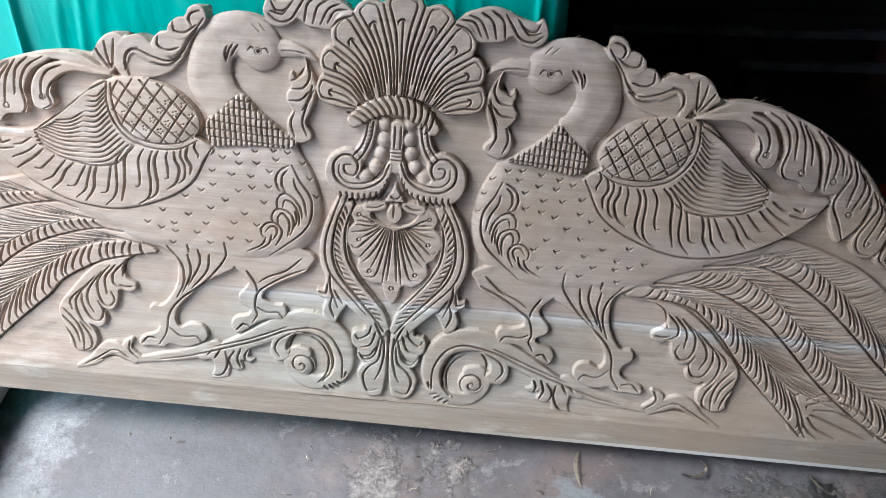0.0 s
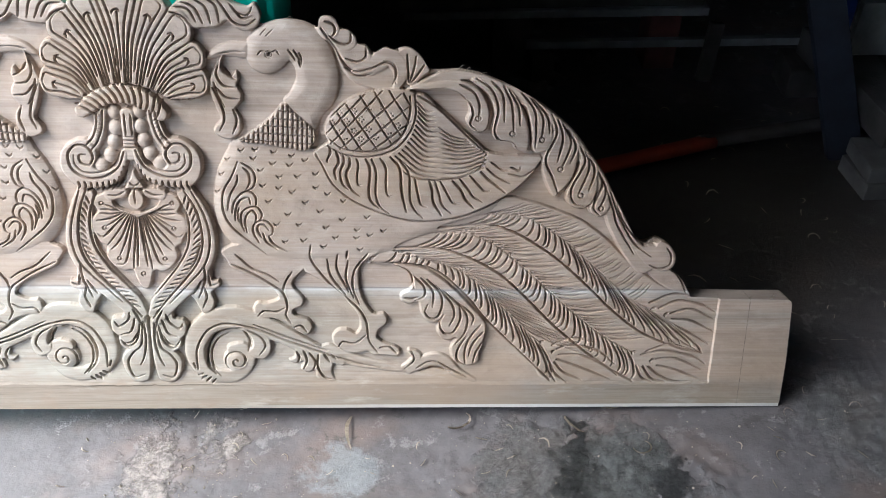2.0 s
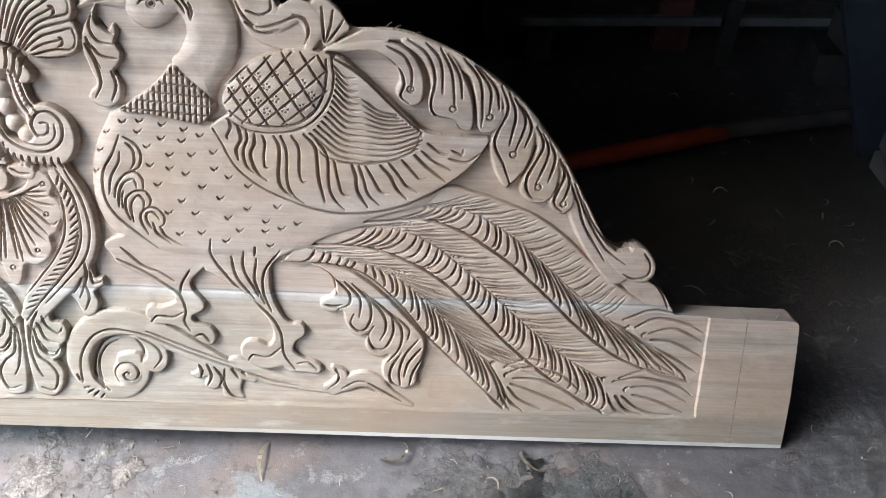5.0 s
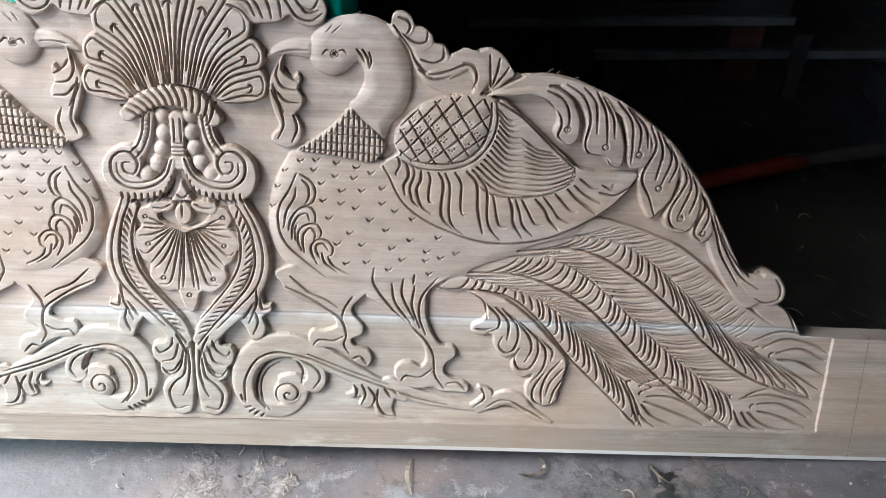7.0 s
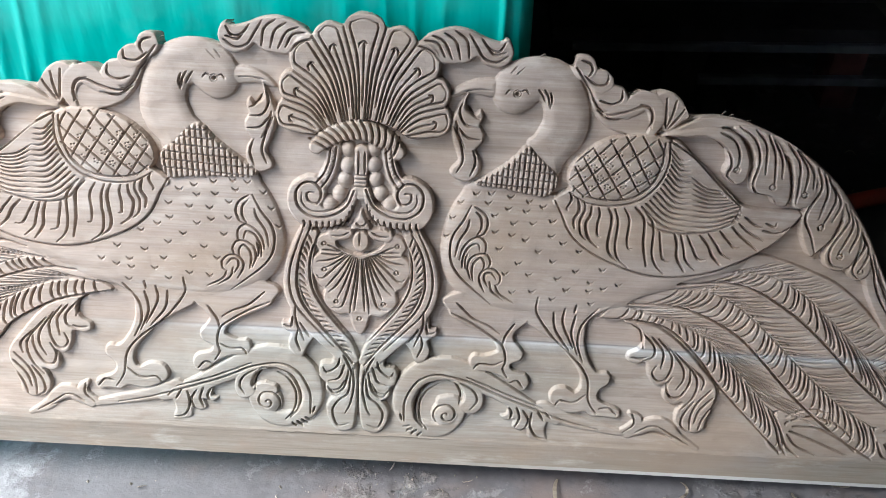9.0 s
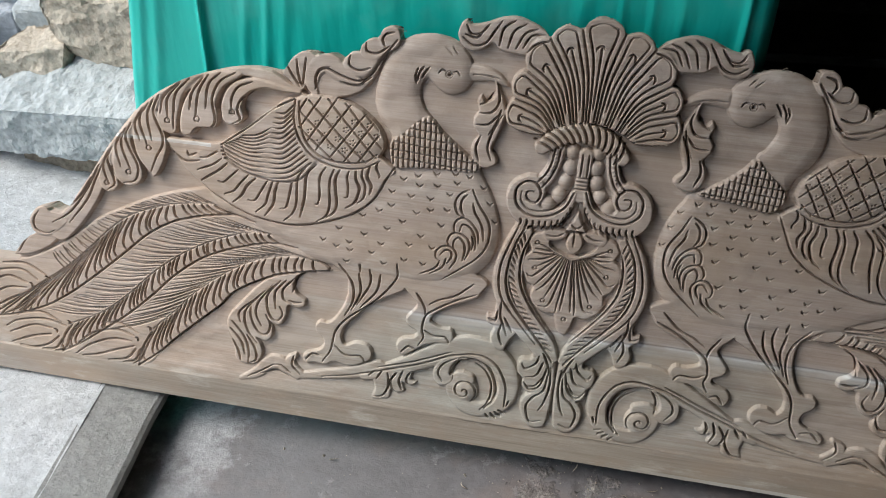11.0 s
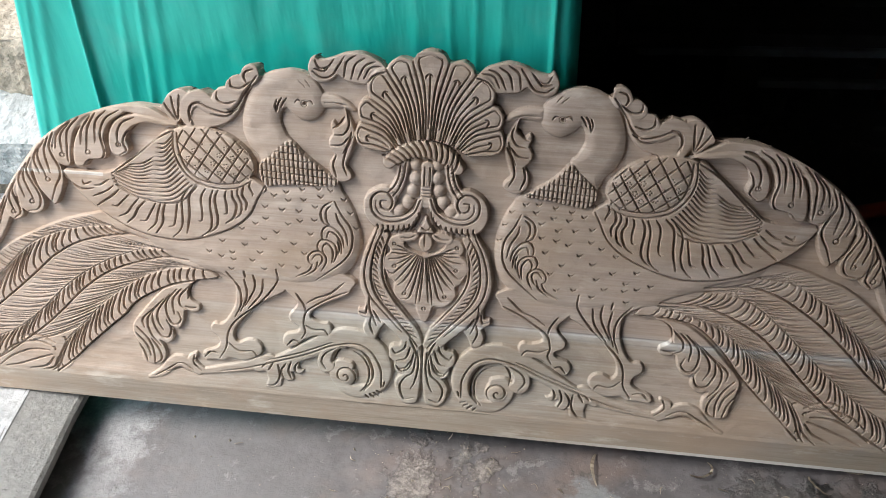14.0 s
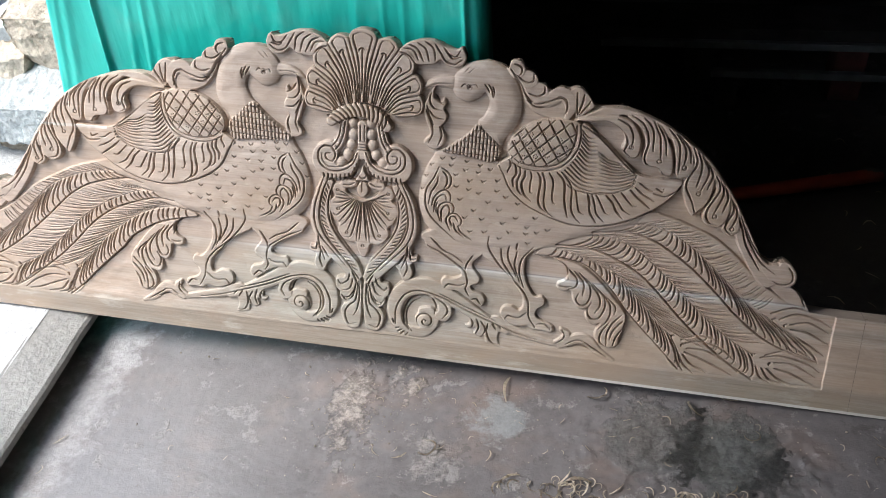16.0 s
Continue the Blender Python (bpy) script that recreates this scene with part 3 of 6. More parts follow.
def fine_barbs(side, quill, edge, n, reach, only, first=0.0, last=0.97):
    """The hair-fine barbs on a quill's upper side: they leave it at a slant and bend over until they meet the next feather."""
    q, e = curve(place(quill, side)), curve(place(edge, side))
    for i in range(n):
        t = first + (last - first) * (i + 0.25 * math.sin(i * 2.9)) / (n - 1)
        t = min(max(t, 0), 0.99)
        a = spot(q, t)
        b = spot(e, min(1, 0.11 + 0.79 * t + 0.006 * math.sin(i * 1.7)))
        r = reach * (0.88 + 0.10 * math.sin(i * 3.7))
        along = spot(q, min(1, t + 0.04)) - spot(q, max(0, t - 0.04))
        along /= max(np.hypot(*along), 1e-6)
        L = np.hypot(*(b - a))
        m = a + (b - a) * 0.40 + along * L * 0.12
        end = a + (b - a) * r + along * L * 0.10
        groove([a + along * 1.2 + (b - a) * 0.05, m, end], 1.1 + 0.25 * math.sin(i * 1.3), 1.9 + 0.4 * math.sin(i * 2.1), (0.95, 0.35), only=only)


# quills, lower edges and the top line of each tail; the carver cut the two tails by eye
PLAIN_Q1 = [(352, 261), (406, 246), (455, 228), (491, 199), (529, 160), (560, 129), (583, 110)]
PLAIN_E1 = [(324, 242), (379, 240), (421, 228), (464, 189), (494, 152), (532, 113), (571, 75), (599, 47)]
PLAIN_Q2 = [(412, 289), (460, 288), (501, 271), (545, 236), (582, 202), (629, 160), (676, 123), (724, 95)]
PLAIN_E2 = [(358, 266), (420, 264), (468, 249), (511, 225), (548, 192), (594, 145), (641, 104), (689, 69), (729, 45)]
PLAIN_Q3 = [(485, 318), (539, 315), (589, 289), (634, 252), (672, 219), (711, 186), (748, 166)]
PLAIN_E3 = [(419, 297), (486, 301), (528, 291), (570, 267), (599, 246), (638, 212), (685, 167), (732, 131), (787, 106), (834, 94)]
PLAIN_TOP = [(507, 343), (551, 337), (593, 323), (628, 308), (665, 281), (696, 251), (735, 221), (765, 204), (802, 191)]
PLAIN_EYES = [[(584, 112), (602, 96)], [(727, 94), (757, 80)], [(749, 168), (770, 159)]]
OUTER_Q1 = [(348, 255), (371, 259), (397, 257), (424, 251), (460, 236), (497, 212), (535, 181), (565, 149), (595, 119), (610, 104)]
OUTER_E1 = [(333, 245), (361, 239), (397, 231), (433, 216), (475, 190), (498, 164), (527, 138), (567, 101), (597, 71), (631, 43)]
OUTER_Q2 = [(413, 286), (451, 286), (487, 274), (524, 257), (562, 233), (601, 202), (641, 162), (682, 128), (719, 107), (745, 95)]
OUTER_E2 = [(380, 272), (415, 274), (451, 266), (496, 250), (534, 229), (572, 198), (602, 167), (643, 129), (685, 96), (727, 65), (760, 45)]
OUTER_Q3 = [(495, 319), (518, 320), (559, 314), (596, 303), (634, 286), (664, 263), (695, 232), (726, 203), (756, 179), (774, 166)]
OUTER_E3 = [(442, 303), (468, 309), (495, 306), (532, 298), (569, 285), (607, 261), (637, 234), (667, 207), (709, 171), (741, 146), (783, 119), (836, 97), (878, 87)]
OUTER_TOP = [(504, 342), (530, 340), (567, 330), (604, 316), (643, 297), (682, 276), (717, 248), (754, 222), (795, 200), (826, 192)]
OUTER_EYES = [[(613, 107), (634, 86)], [(745, 97), (769, 79)], [(776, 166), (804, 151)]]
TAILS = {
    1: {"Q1": PLAIN_Q1, "E1": PLAIN_E1, "Q2": PLAIN_Q2, "E2": PLAIN_E2, "Q3": PLAIN_Q3, "E3": PLAIN_E3, "TOP": PLAIN_TOP, "eyes": PLAIN_EYES},
    -1: {"Q1": OUTER_Q1, "E1": OUTER_E1, "Q2": OUTER_Q2, "E2": OUTER_E2, "Q3": OUTER_Q3, "E3": OUTER_E3, "TOP": OUTER_TOP, "eyes": OUTER_EYES},
}
RAYS_1 = [[(606, 102), (634, 108), (672, 97), (698, 76)], [(610, 92), (643, 91), (678, 76), (704, 56)], [(607, 84), (634, 74), (668, 60), (693, 49)], [(604, 79), (620, 61), (649, 47)], [(596, 80), (606, 60), (625, 44)], [(589, 85), (596, 64), (608, 45)], [(598, 108), (629, 120), (663, 113)]]
RAYS_2 = [[(738, 92), (774, 98), (820, 88), (841, 75)], [(763, 84), (795, 84), (836, 65)], [(765, 73), (798, 64), (834, 48)], [(752, 71), (772, 54), (797, 43), (820, 42)], [(743, 71), (759, 50), (781, 41)], [(732, 73), (744, 51), (760, 39)], [(745, 97), (780, 109), (826, 97)]]
RAYS_3 = [[(741, 180), (775, 194), (812, 190)], [(757, 170), (783, 183), (820, 177), (844, 165)], [(776, 162), (807, 169), (843, 153)], [(779, 153), (810, 149), (845, 132)], [(776, 146), (806, 131), (842, 109)], [(765, 149), (787, 122), (821, 102)], [(753, 154), (772, 127), (797, 104)]]
RAYS = (RAYS_1, RAYS_2, RAYS_3)


def tail(side, bird):
    m = TAILS[side]
    end = 850 if side > 0 else 880
    root = [(406, 289), (459, 309)] if side > 0 else [(398, 284), (450, 310)]
    region = m["E1"][:1] + m["Q1"][:1] + root + m["TOP"] + [(end - 4, 187), (end, 44)] + m["E2"][-1:] + m["E1"][::-1]
    tail_id = kind("tail", bird, "sweeping tail of long carved feathers")
    form(place(region, side), -1.5, 3.0, 6, tail_id)
    ids = [tail_id]
    for k in (3, 2, 1):
        fid = kind("tail_feather", tail_id)
        ids.append(fid)
        form(place(m["Q%d" % k] + m["E%d" % k][::-1], side), -1.5, 0.0, 9, fid, over=True)
    for k, upper, n, last in ((1, "E2", 40, 0.86), (2, "E3", 48, 0.88), (3, "TOP", 40, 0.88)):
        fine_barbs(side, m["Q%d" % k], m[upper], n, 0.97 if k < 3 else 0.94, ids, last=last)
    for k, n in ((1, 27), (2, 37), (3, 33)):
        eye = m["eyes"][k - 1]
        dx, dy = (eye[1][i] - TAILS[1]["eyes"][k - 1][1][i] for i in (0, 1))
        rays = [[(min(x + dx, end - 5), max(y + dy, 44)) for x, y in line] for line in RAYS[k - 1]]
        feather(side, m["Q%d" % k], m["E%d" % k], n, eye, rays, 0.025, 0.97)


def body(side):
    bird = kind("peacock", None, "carved peacock relief with a dotted body")
    shape = [(149, 423), (127, 404), (111, 370), (105, 331), (110, 298), (125, 273), (154, 253), (187, 243), (228, 241), (283, 246), (352, 258), (412, 285), (479, 310), (507, 343), (456, 376), (351, 418), (280, 417), (242, 411)]
    form(on_side(shape, side), 4.0, 7.5, 22, bird)
    # the breast plume
    for pts in ([(141, 391), (132, 370), (121, 352), (117, 335), (119, 314), (128, 297), (145, 280), (174, 255)], [(140, 372), (138, 360), (128, 342), (124, 321)], [(146, 390), (159, 381), (164, 368), (160, 354), (151, 350)], [(148, 383), (155, 375), (156, 361), (151, 352)], [(130, 317), (133, 332), (143, 345), (155, 349), (163, 341), (163, 328), (157, 326)], [(134, 306), (135, 322), (142, 336), (153, 340), (156, 330)]):
        groove(on_side(pts, side), 1.7, 3.0, (0.4, 0.3))
    for pts in ([(140, 326), (137, 315), (139, 304)], [(146, 290), (141, 305), (144, 319), (155, 326), (166, 325), (171, 314), (167, 306), (162, 304)], [(149, 288), (147, 301), (149, 313), (157, 321), (163, 313), (161, 303)], [(165, 273), (158, 287), (158, 298), (167, 306), (177, 305), (185, 296), (184, 286), (179, 283)], [(169, 281), (164, 290), (165, 299), (173, 300), (179, 292)], [(179, 283), (185, 271), (205, 259)], [(171, 288), (175, 274), (191, 262)]):
        groove(on_side(pts, side), 1.6, 2.8, (0.4, 0.3))
    return bird


# the small gouge nicks scattered over a bird's body
NICKS = [(147, 408), (166, 409), (191, 406), (215, 401), (233, 395), (127, 395), (163, 397), (189, 390), (212, 388), (118, 374), (172, 380), (197, 371), (222, 372), (247, 376), (111, 349), (174, 358), (196, 355), (214, 349), (247, 356), (263, 347), (285, 337), (181, 335), (232, 334), (252, 321), (207, 316), (283, 309), (318, 313), (191, 301), (222, 301), (260, 297), (304, 294), (273, 282), (303, 282), (322, 286), (341, 293), (202, 275), (228, 277), (256, 268), (308, 264)]


def wing(side, bird):
    wid = kind("wing", bird, "folded wing with a latticed shoulder and curved feathers")
    lower = [(246, 407), (255, 392), (271, 361), (298, 338), (338, 320), (378, 310), (419, 310), (459, 319), (504, 342), (539, 369), (561, 402), (533, 405), (484, 411), (441, 445), (382, 490), (351, 475), (287, 434)]
    form(on_side(lower, side), 7.0, 4.5, 14, wid)
    mid = kind("covert", wid)
    form(on_side([(382, 488), (414, 471), (447, 442), (482, 409), (472, 384), (443, 373), (404, 370), (371, 380), (351, 404), (326, 436)], side), 9.0, 3.5, 10, mid)
    disc = kind("shoulder_disc", wid, "domed shoulder disc cut with a diamond lattice")
    ring_pts = [(260, 436), (266, 454), (283, 472), (308, 487), (345, 495), (380, 491), (383, 471), (379, 445), (367, 425), (346, 410), (319, 404), (292, 407), (269, 419)]
    form(on_side(ring_pts, side), 13.0, 6.5, 30, disc)
    for pts in ([(376, 486), (376, 464), (370, 441), (358, 423), (335, 411), (309, 409), (283, 413), (268, 425)], [(382, 488), (384, 464), (379, 442), (365, 421), (345, 407), (316, 401), (286, 404), (264, 416)]):
        groove(on_side(pts, side), 1.5, 3, (0.8, 0.5))
    for a, b in (((505,132),(470,165)), ((543,118),(462,200)), ((580,112),(472,222)), ((620,120),(492,234)), ((640,145),(520,240)), ((640,180),(555,242)), ((625,208),(590,236))):
        groove(on_side(LATTICE(a, b), side), 1.5, 2.8, (0.6, 0.6))
    for a, b in (((470,175),(508,235)), ((482,152),(540,242)), ((500,135),(572,240)), ((532,120),(602,228)), ((562,112),(622,212)), ((595,112),(636,178)), ((625,118),(642,148))):
        groove(on_side(LATTICE(a, b), side), 1.5, 2.8, (0.6, 0.6))
    for r in range(6):
        for c in range(7):
            x, y = 474 + 31 * c + 15.5 * (r % 2) - 4 * r * 0, 135 + 21 * r - 0.10 * (31 * c)
            if ((x - 552) / 80) ** 2 + ((y - 180) / 52) ** 2 < 1:
                p = on_side(LATTICE((x, y), (x + 1, y)), side)[0]
                for k in range(5):
                    pit(p[0] + 3.4 * math.cos(k * 1.257), p[1] + 3.4 * math.sin(k * 1.257), 1.2, 1.4)
    # hair-fine lines of the middle feathers
    root, trough, end = (curve(on_side(p, side)) for p in ([(385, 479), (387, 462), (384, 446), (380, 432), (374, 422), (366, 411), (357, 403)],
                                                           [(409, 467), (415, 441), (418, 415), (419, 393), (418, 372)],
                                                           [(442, 439), (458, 423), (471, 414), (481, 408), (483, 399), (479, 389)]))
    for i in range(14):
        t = i / 13
        a, m, b = spot(root, t), spot(trough, t), spot(end, t)
        sag = np.array([0, -6 - 3 * t])
        groove([a, (a + m) / 2 + sag, m], 1.6, 2.4, (0.9, 0.1))
        if i > 2:
            groove([b, (b + m) / 2 + sag * 0.7, m], 1.5, 2.4, (0.9, 0.1))
    groove(on_side([(384, 488), (414, 470), (447, 440), (483, 408)], side), 1.8, 3.5, (0.6, 0.6))
    groove(on_side([(482, 408), (474, 387), (446, 374), (410, 369), (377, 375), (354, 396)], side), 1.6, 2.4, (0.5, 0.5))
    # the bold S-shaped quills of the lower row
    for pts in ([(276, 408), (279, 393), (273, 381), (275, 369)], [(294, 399), (294, 388), (289, 375), (295, 355), (307, 345)], [(316, 398), (322, 383), (320, 349), (325, 335), (335, 327)], [(350, 401), (363, 385), (366, 351), (373, 322)], [(404, 369), (409, 353), (411, 336), (423, 317)], [(437, 368), (449, 355), (456, 341), (468, 329)], [(476, 382), (488, 370), (500, 361), (512, 352)]):
        groove(on_side(pts, side), 2.5, 3.2, (0.5, 0.4))
    for pts in ([(285, 403), (286, 393), (281, 378), (284, 361), (292, 354)], [(324, 398), (330, 380), (330, 346), (336, 329), (349, 319)], [(363, 397), (376, 377), (378, 341), (385, 324), (396, 313)], [(412, 368), (418, 350), (423, 333), (436, 320)], [(447, 371), (460, 355), (467, 345), (480, 338)], [(484, 387), (497, 376), (517, 366)], [(515, 379), (535, 376), (551, 387)]):
        groove(on_side(pts, side), 1.8, 3.0, (0.5, 0.4))
    for pts in ([(266, 415), (268, 406), (263, 396), (264, 393)], [(303, 398), (306, 389), (304, 375), (305, 361), (309, 360)], [(336, 399), (344, 384), (344, 357), (347, 345), (351, 345)], [(384, 372), (388, 352), (393, 333), (401, 330)], [(420, 367), (429, 351), (438, 336), (447, 335)], [(461, 376), (473, 363), (482, 354), (489, 355)], [(490, 396), (505, 385), (513, 384)], [(518, 389), (529, 384), (531, 390)]):
        groove(on_side(pts, side), 1.8, 2.8, (0.5, 0.4))
    groove(on_side([(246, 407), (255, 390), (271, 360), (298, 337), (338, 319), (378, 308), (419, 309), (459, 318), (504, 340), (539, 368), (561, 401)], side), 1.6, 2.6, (0.6, 0.6))


def LATTICE(*pts):
    """Places on the wing, given on the carver's own squared drawing of it, to the board's millimetres."""
    p = np.array(pts, float)
    return np.stack([WING_MAP[0] @ np.stack([p[:, 0], p[:, 1], np.ones(len(p)), p[:, 0] * p[:, 1] / 1000, p[:, 1] ** 2 / 1000, p[:, 0] ** 2 / 1000]),
                     WING_MAP[1] @ np.stack([p[:, 0], p[:, 1], np.ones(len(p)), p[:, 0] * p[:, 1] / 1000, p[:, 1] ** 2 / 1000, p[:, 0] ** 2 / 1000])], 1)


WING_MAP = np.array([[0.6078, -0.096016, -13.821, 0.16335, -0.00084578, -0.00028774], [0.028481, -0.58611, 543.13, 0.0079747, -0.16911, -1.3523e-05]])


def head(side, bird):
    neck = kind("neck", bird, "smooth arched neck and head")
    shape = [(159, 538), (162, 554), (175, 569), (201, 581), (225, 581), (250, 572), (267, 552), (278, 525), (280, 497), (271, 472), (256, 455), (244, 436), (207, 471), (216, 487), (224, 505), (223, 521), (216, 529), (205, 519), (188, 511), (172, 515), (162, 525)]
    form(on_side(shape, side), 3.5, 7, 18, neck)
    beak = kind("beak", neck)
    bill = [(164, 551), (146, 552), (133, 549), (120, 543), (113, 537), (107, 529), (119, 531), (128, 534), (144, 533), (164, 532)]
    form([(AXIS + side * x, y) for x, y in bill], 1.0, 5, 16, beak)
    groove(on_side([(124, 536), (140, 539), (158, 539)], side), 1.1, 1.5, (0.2, 0.6))
    # eye, brow and nape nicks
    e = on_side([(189, 537)], side)[0]
    pit(e[0], e[1], 4.2, 3.0)
    ring(e[0], e[1], 4.6, 0.6, 1.0)
    groove(on_side([(175, 536), (179, 541), (184, 540)], side), 1.2, 2.2)
    groove(on_side([(194, 540), (199, 542), (203, 537)], side), 1.2, 2.2)
    for pts in ([(215, 543), (220, 536), (224, 528)], [(222, 543), (228, 533), (229, 523)], [(229, 540), (232, 531), (230, 521)]):
        groove(on_side(pts, side), 1.5, 3.0, (0.6, 0.2))
    for pts in ([(179, 561), (187, 570)], [(186, 560), (196, 569)]):
        groove(on_side(pts, side), 0.6, 1.3)
    collar = kind("collar", bird, "neck band cut into small squares")
    if side > 0:
        form(on_side([(206, 472), (219, 460), (248, 432), (236, 410), (208, 412), (179, 417), (145, 420), (154, 428), (175, 442), (192, 457)], side), 7.5, 3, 5, collar)
    else:
        form(place([(208, 479), (185, 460), (152, 435), (134, 422), (138, 415), (158, 414), (190, 413), (222, 411), (248, 410), (254, 440), (237, 454)], side), 7.5, 3, 5, collar)
    foot = on_side([(148, 420), (246, 412)], 1) if side > 0 else place([(132, 412), (252, 418)], -1)
    n = 15 if side > 0 else 17
    for i in range(n):
        x = foot[0] + (foot[1] - foot[0]) * (i + 0.5) / n
        groove([(x[0], x[1] - 14), (x[0] + side * 3, x[1] + 74)], 1.3, 2.8, (1, 1), only=[collar])
    for j in range(6):
        groove([foot[0] + (0, 3 + j * 10.5), foot[1] + (side * 14, 5 + j * 10.5)], 1.2, 2.6, (1, 1), only=[collar])


def crest(side, bird):
    """The row of curled crest feathers behind the head, ending in a small fan."""
    cid = kind("crest", bird, "row of curled crest feathers")
    form(on_side([(250, 573), (278, 568), (307, 548), (329, 538), (343, 541), (356, 533), (363, 519), (359, 498), (335, 493), (302, 502), (284, 522), (273, 549)], side), 0, 4, 8, cid)
    for k, (pts, top) in enumerate((([(279, 553), (299, 561), (305, 554), (316, 551), (324, 540), (320, 528), (303, 522), (289, 529)], 4),
                                    ([(264, 566), (284, 572), (294, 571), (304, 561), (304, 551), (293, 543), (279, 547)], 5),
                                    ([(253, 573), (255, 581), (258, 586), (267, 589), (277, 584), (283, 573), (278, 561), (268, 558), (259, 562)], 6))):
        curl = kind("crest_curl", cid)
        form(on_side(pts, side), top, 5, 9, curl)
    for pts in ([(263, 581), (273, 578), (277, 570), (272, 561)], [(268, 563), (283, 553), (296, 555), (297, 566)], [(290, 534), (304, 530), (316, 536), (316, 548)],
                [(277, 546), (286, 529), (301, 517), (324, 522), (344, 530), (355, 522), (356, 503)], [(288, 522), (305, 511), (325, 515)], [(258, 572), (272, 553), (281, 539)]):
        groove(on_side(pts, side), 1.7, 3.2, (0.5, 0.3))
    big = kind("crest_curl", cid)
    stem(on_side([(301, 516), (324, 524), (343, 537), (358, 530), (363, 514), (357, 497)], side), [4, 10, 13, 12, 10, 5], 4, 5, big)
    groove(on_side([(340, 532), (353, 528), (357, 514), (352, 500)], side), 1.7, 3.2)
    fan = kind("crest_fan", cid)
    form(on_side([(357, 543), (372, 550), (388, 541), (402, 521), (395, 514), (376, 499), (368, 513), (365, 530)], side), 3, 4, 7, fan)
    for pts in ([(374, 504), (372, 527), (371, 541)], [(375, 504), (381, 524), (383, 538)], [(377, 504), (390, 521), (394, 528)]):
        groove(on_side(pts, side), 1.6, 3.0, (0.3, 0.6))


def plumes(side, bird):
    """The hanging plumes under the arch and the rolled end of its rim."""
    arch = kind("arch_rim", bird, "arch of drooping plume tips")
    form(on_side([(370, 494), (407, 515), (420, 520), (444, 521), (469, 517), (501, 507), (533, 491), (569, 469), (602, 442), (628, 411), (651, 380), (671, 346), (691, 312), (707, 285), (725, 267), (742, 245), (723, 229), (696, 253), (666, 301), (643, 357), (604, 410), (562, 453), (508, 489), (457, 509), (407, 501)], side), 4, 5, 12, arch)
    sets = (([(376, 497), (413, 505), (445, 507), (470, 495), (483, 469), (481, 443), (466, 439), (453, 452), (457, 468), (449, 486), (426, 497), (395, 495)], 8),
            ([(457, 509), (476, 512), (504, 503), (527, 474), (539, 443), (539, 414), (523, 415), (516, 425), (494, 429), (489, 444), (491, 466), (480, 491)], 8),
            ([(501, 504), (527, 498), (554, 476), (572, 444), (572, 421), (559, 411), (547, 415), (543, 443), (535, 471), (519, 493)], 7),
            ([(550, 479), (574, 464), (599, 436), (611, 408), (605, 374), (587, 351), (580, 348), (567, 371), (561, 399), (573, 431), (571, 457)], 7),
            ([(588, 445), (612, 427), (635, 394), (643, 364), (637, 339), (622, 329), (605, 335), (599, 353), (613, 386), (613, 413)], 6.5),
            ([(628, 401), (651, 371), (663, 340), (659, 322), (646, 317), (634, 330), (645, 353), (644, 378)], 6))
    for k, (pts, top) in enumerate(sets):
        pid = kind("plume", arch)
        form(on_side(pts, side), top, 6, 9, pid)
    for pts in ([(442, 503), (461, 493), (470, 475), (469, 454)], [(442, 491), (457, 477), (462, 462), (458, 449), (468, 441)],
                [(465, 511), (486, 496), (496, 470), (492, 441), (499, 428), (518, 424), (526, 414)], [(485, 508), (501, 489), (505, 454)], [(501, 503), (514, 477), (519, 439)], [(509, 497), (523, 474), (527, 449)],
                [(527, 493), (546, 469), (550, 437), (550, 418)], [(540, 486), (558, 460), (558, 431)], [(543, 485), (564, 461), (569, 438)],
                [(570, 465), (579, 438), (566, 401), (578, 374), (587, 351)], [(579, 458), (588, 432), (583, 398)], [(586, 451), (600, 426), (590, 390)], [(595, 442), (607, 420), (601, 396)],
                [(613, 420), (622, 397), (606, 359), (611, 338), (627, 333)], [(621, 412), (629, 390), (617, 352)], [(628, 404), (637, 384), (631, 356)],
                [(643, 383), (650, 364), (640, 332), (650, 320)], [(649, 376), (656, 354), (649, 329)],
                [(657, 357), (669, 330), (679, 302), (707, 260)], [(663, 354), (680, 316), (705, 277), (733, 256)], [(674, 334), (689, 306), (712, 278)]):
        groove(on_side(pts, side), 1.8, 3.6, (0.4, 0.3))
    for x, y in on_side([(469, 457), (517, 437), (559, 429), (588, 387), (620, 349), (651, 330)], side):
        ring(x, y, 3.6)
    roll = kind("rim_roll", arch, "rolled volute at the foot of the arch")
    p = on_side([(751, 255)], side)[0]
    form(on_side([(708, 266), (724, 272), (738, 273), (741, 282), (749, 279), (760, 273), (770, 257), (769, 242), (757, 233), (739, 236), (724, 245)], side), 5, 6, 10, roll)
    groove(on_side([(755, 270), (763, 258), (762, 243), (746, 237), (732, 243)], side), 1.6, 3)
    groove(on_side([(772, 232), (784, 217), (793, 198)], side), 1.6, 3)
    end = kind("rim_tail", arch)
    form(on_side([(725, 241), (760, 236), (780, 224), (792, 208), (801, 192), (773, 201), (742, 219)], side), 1, 3, 6, end)


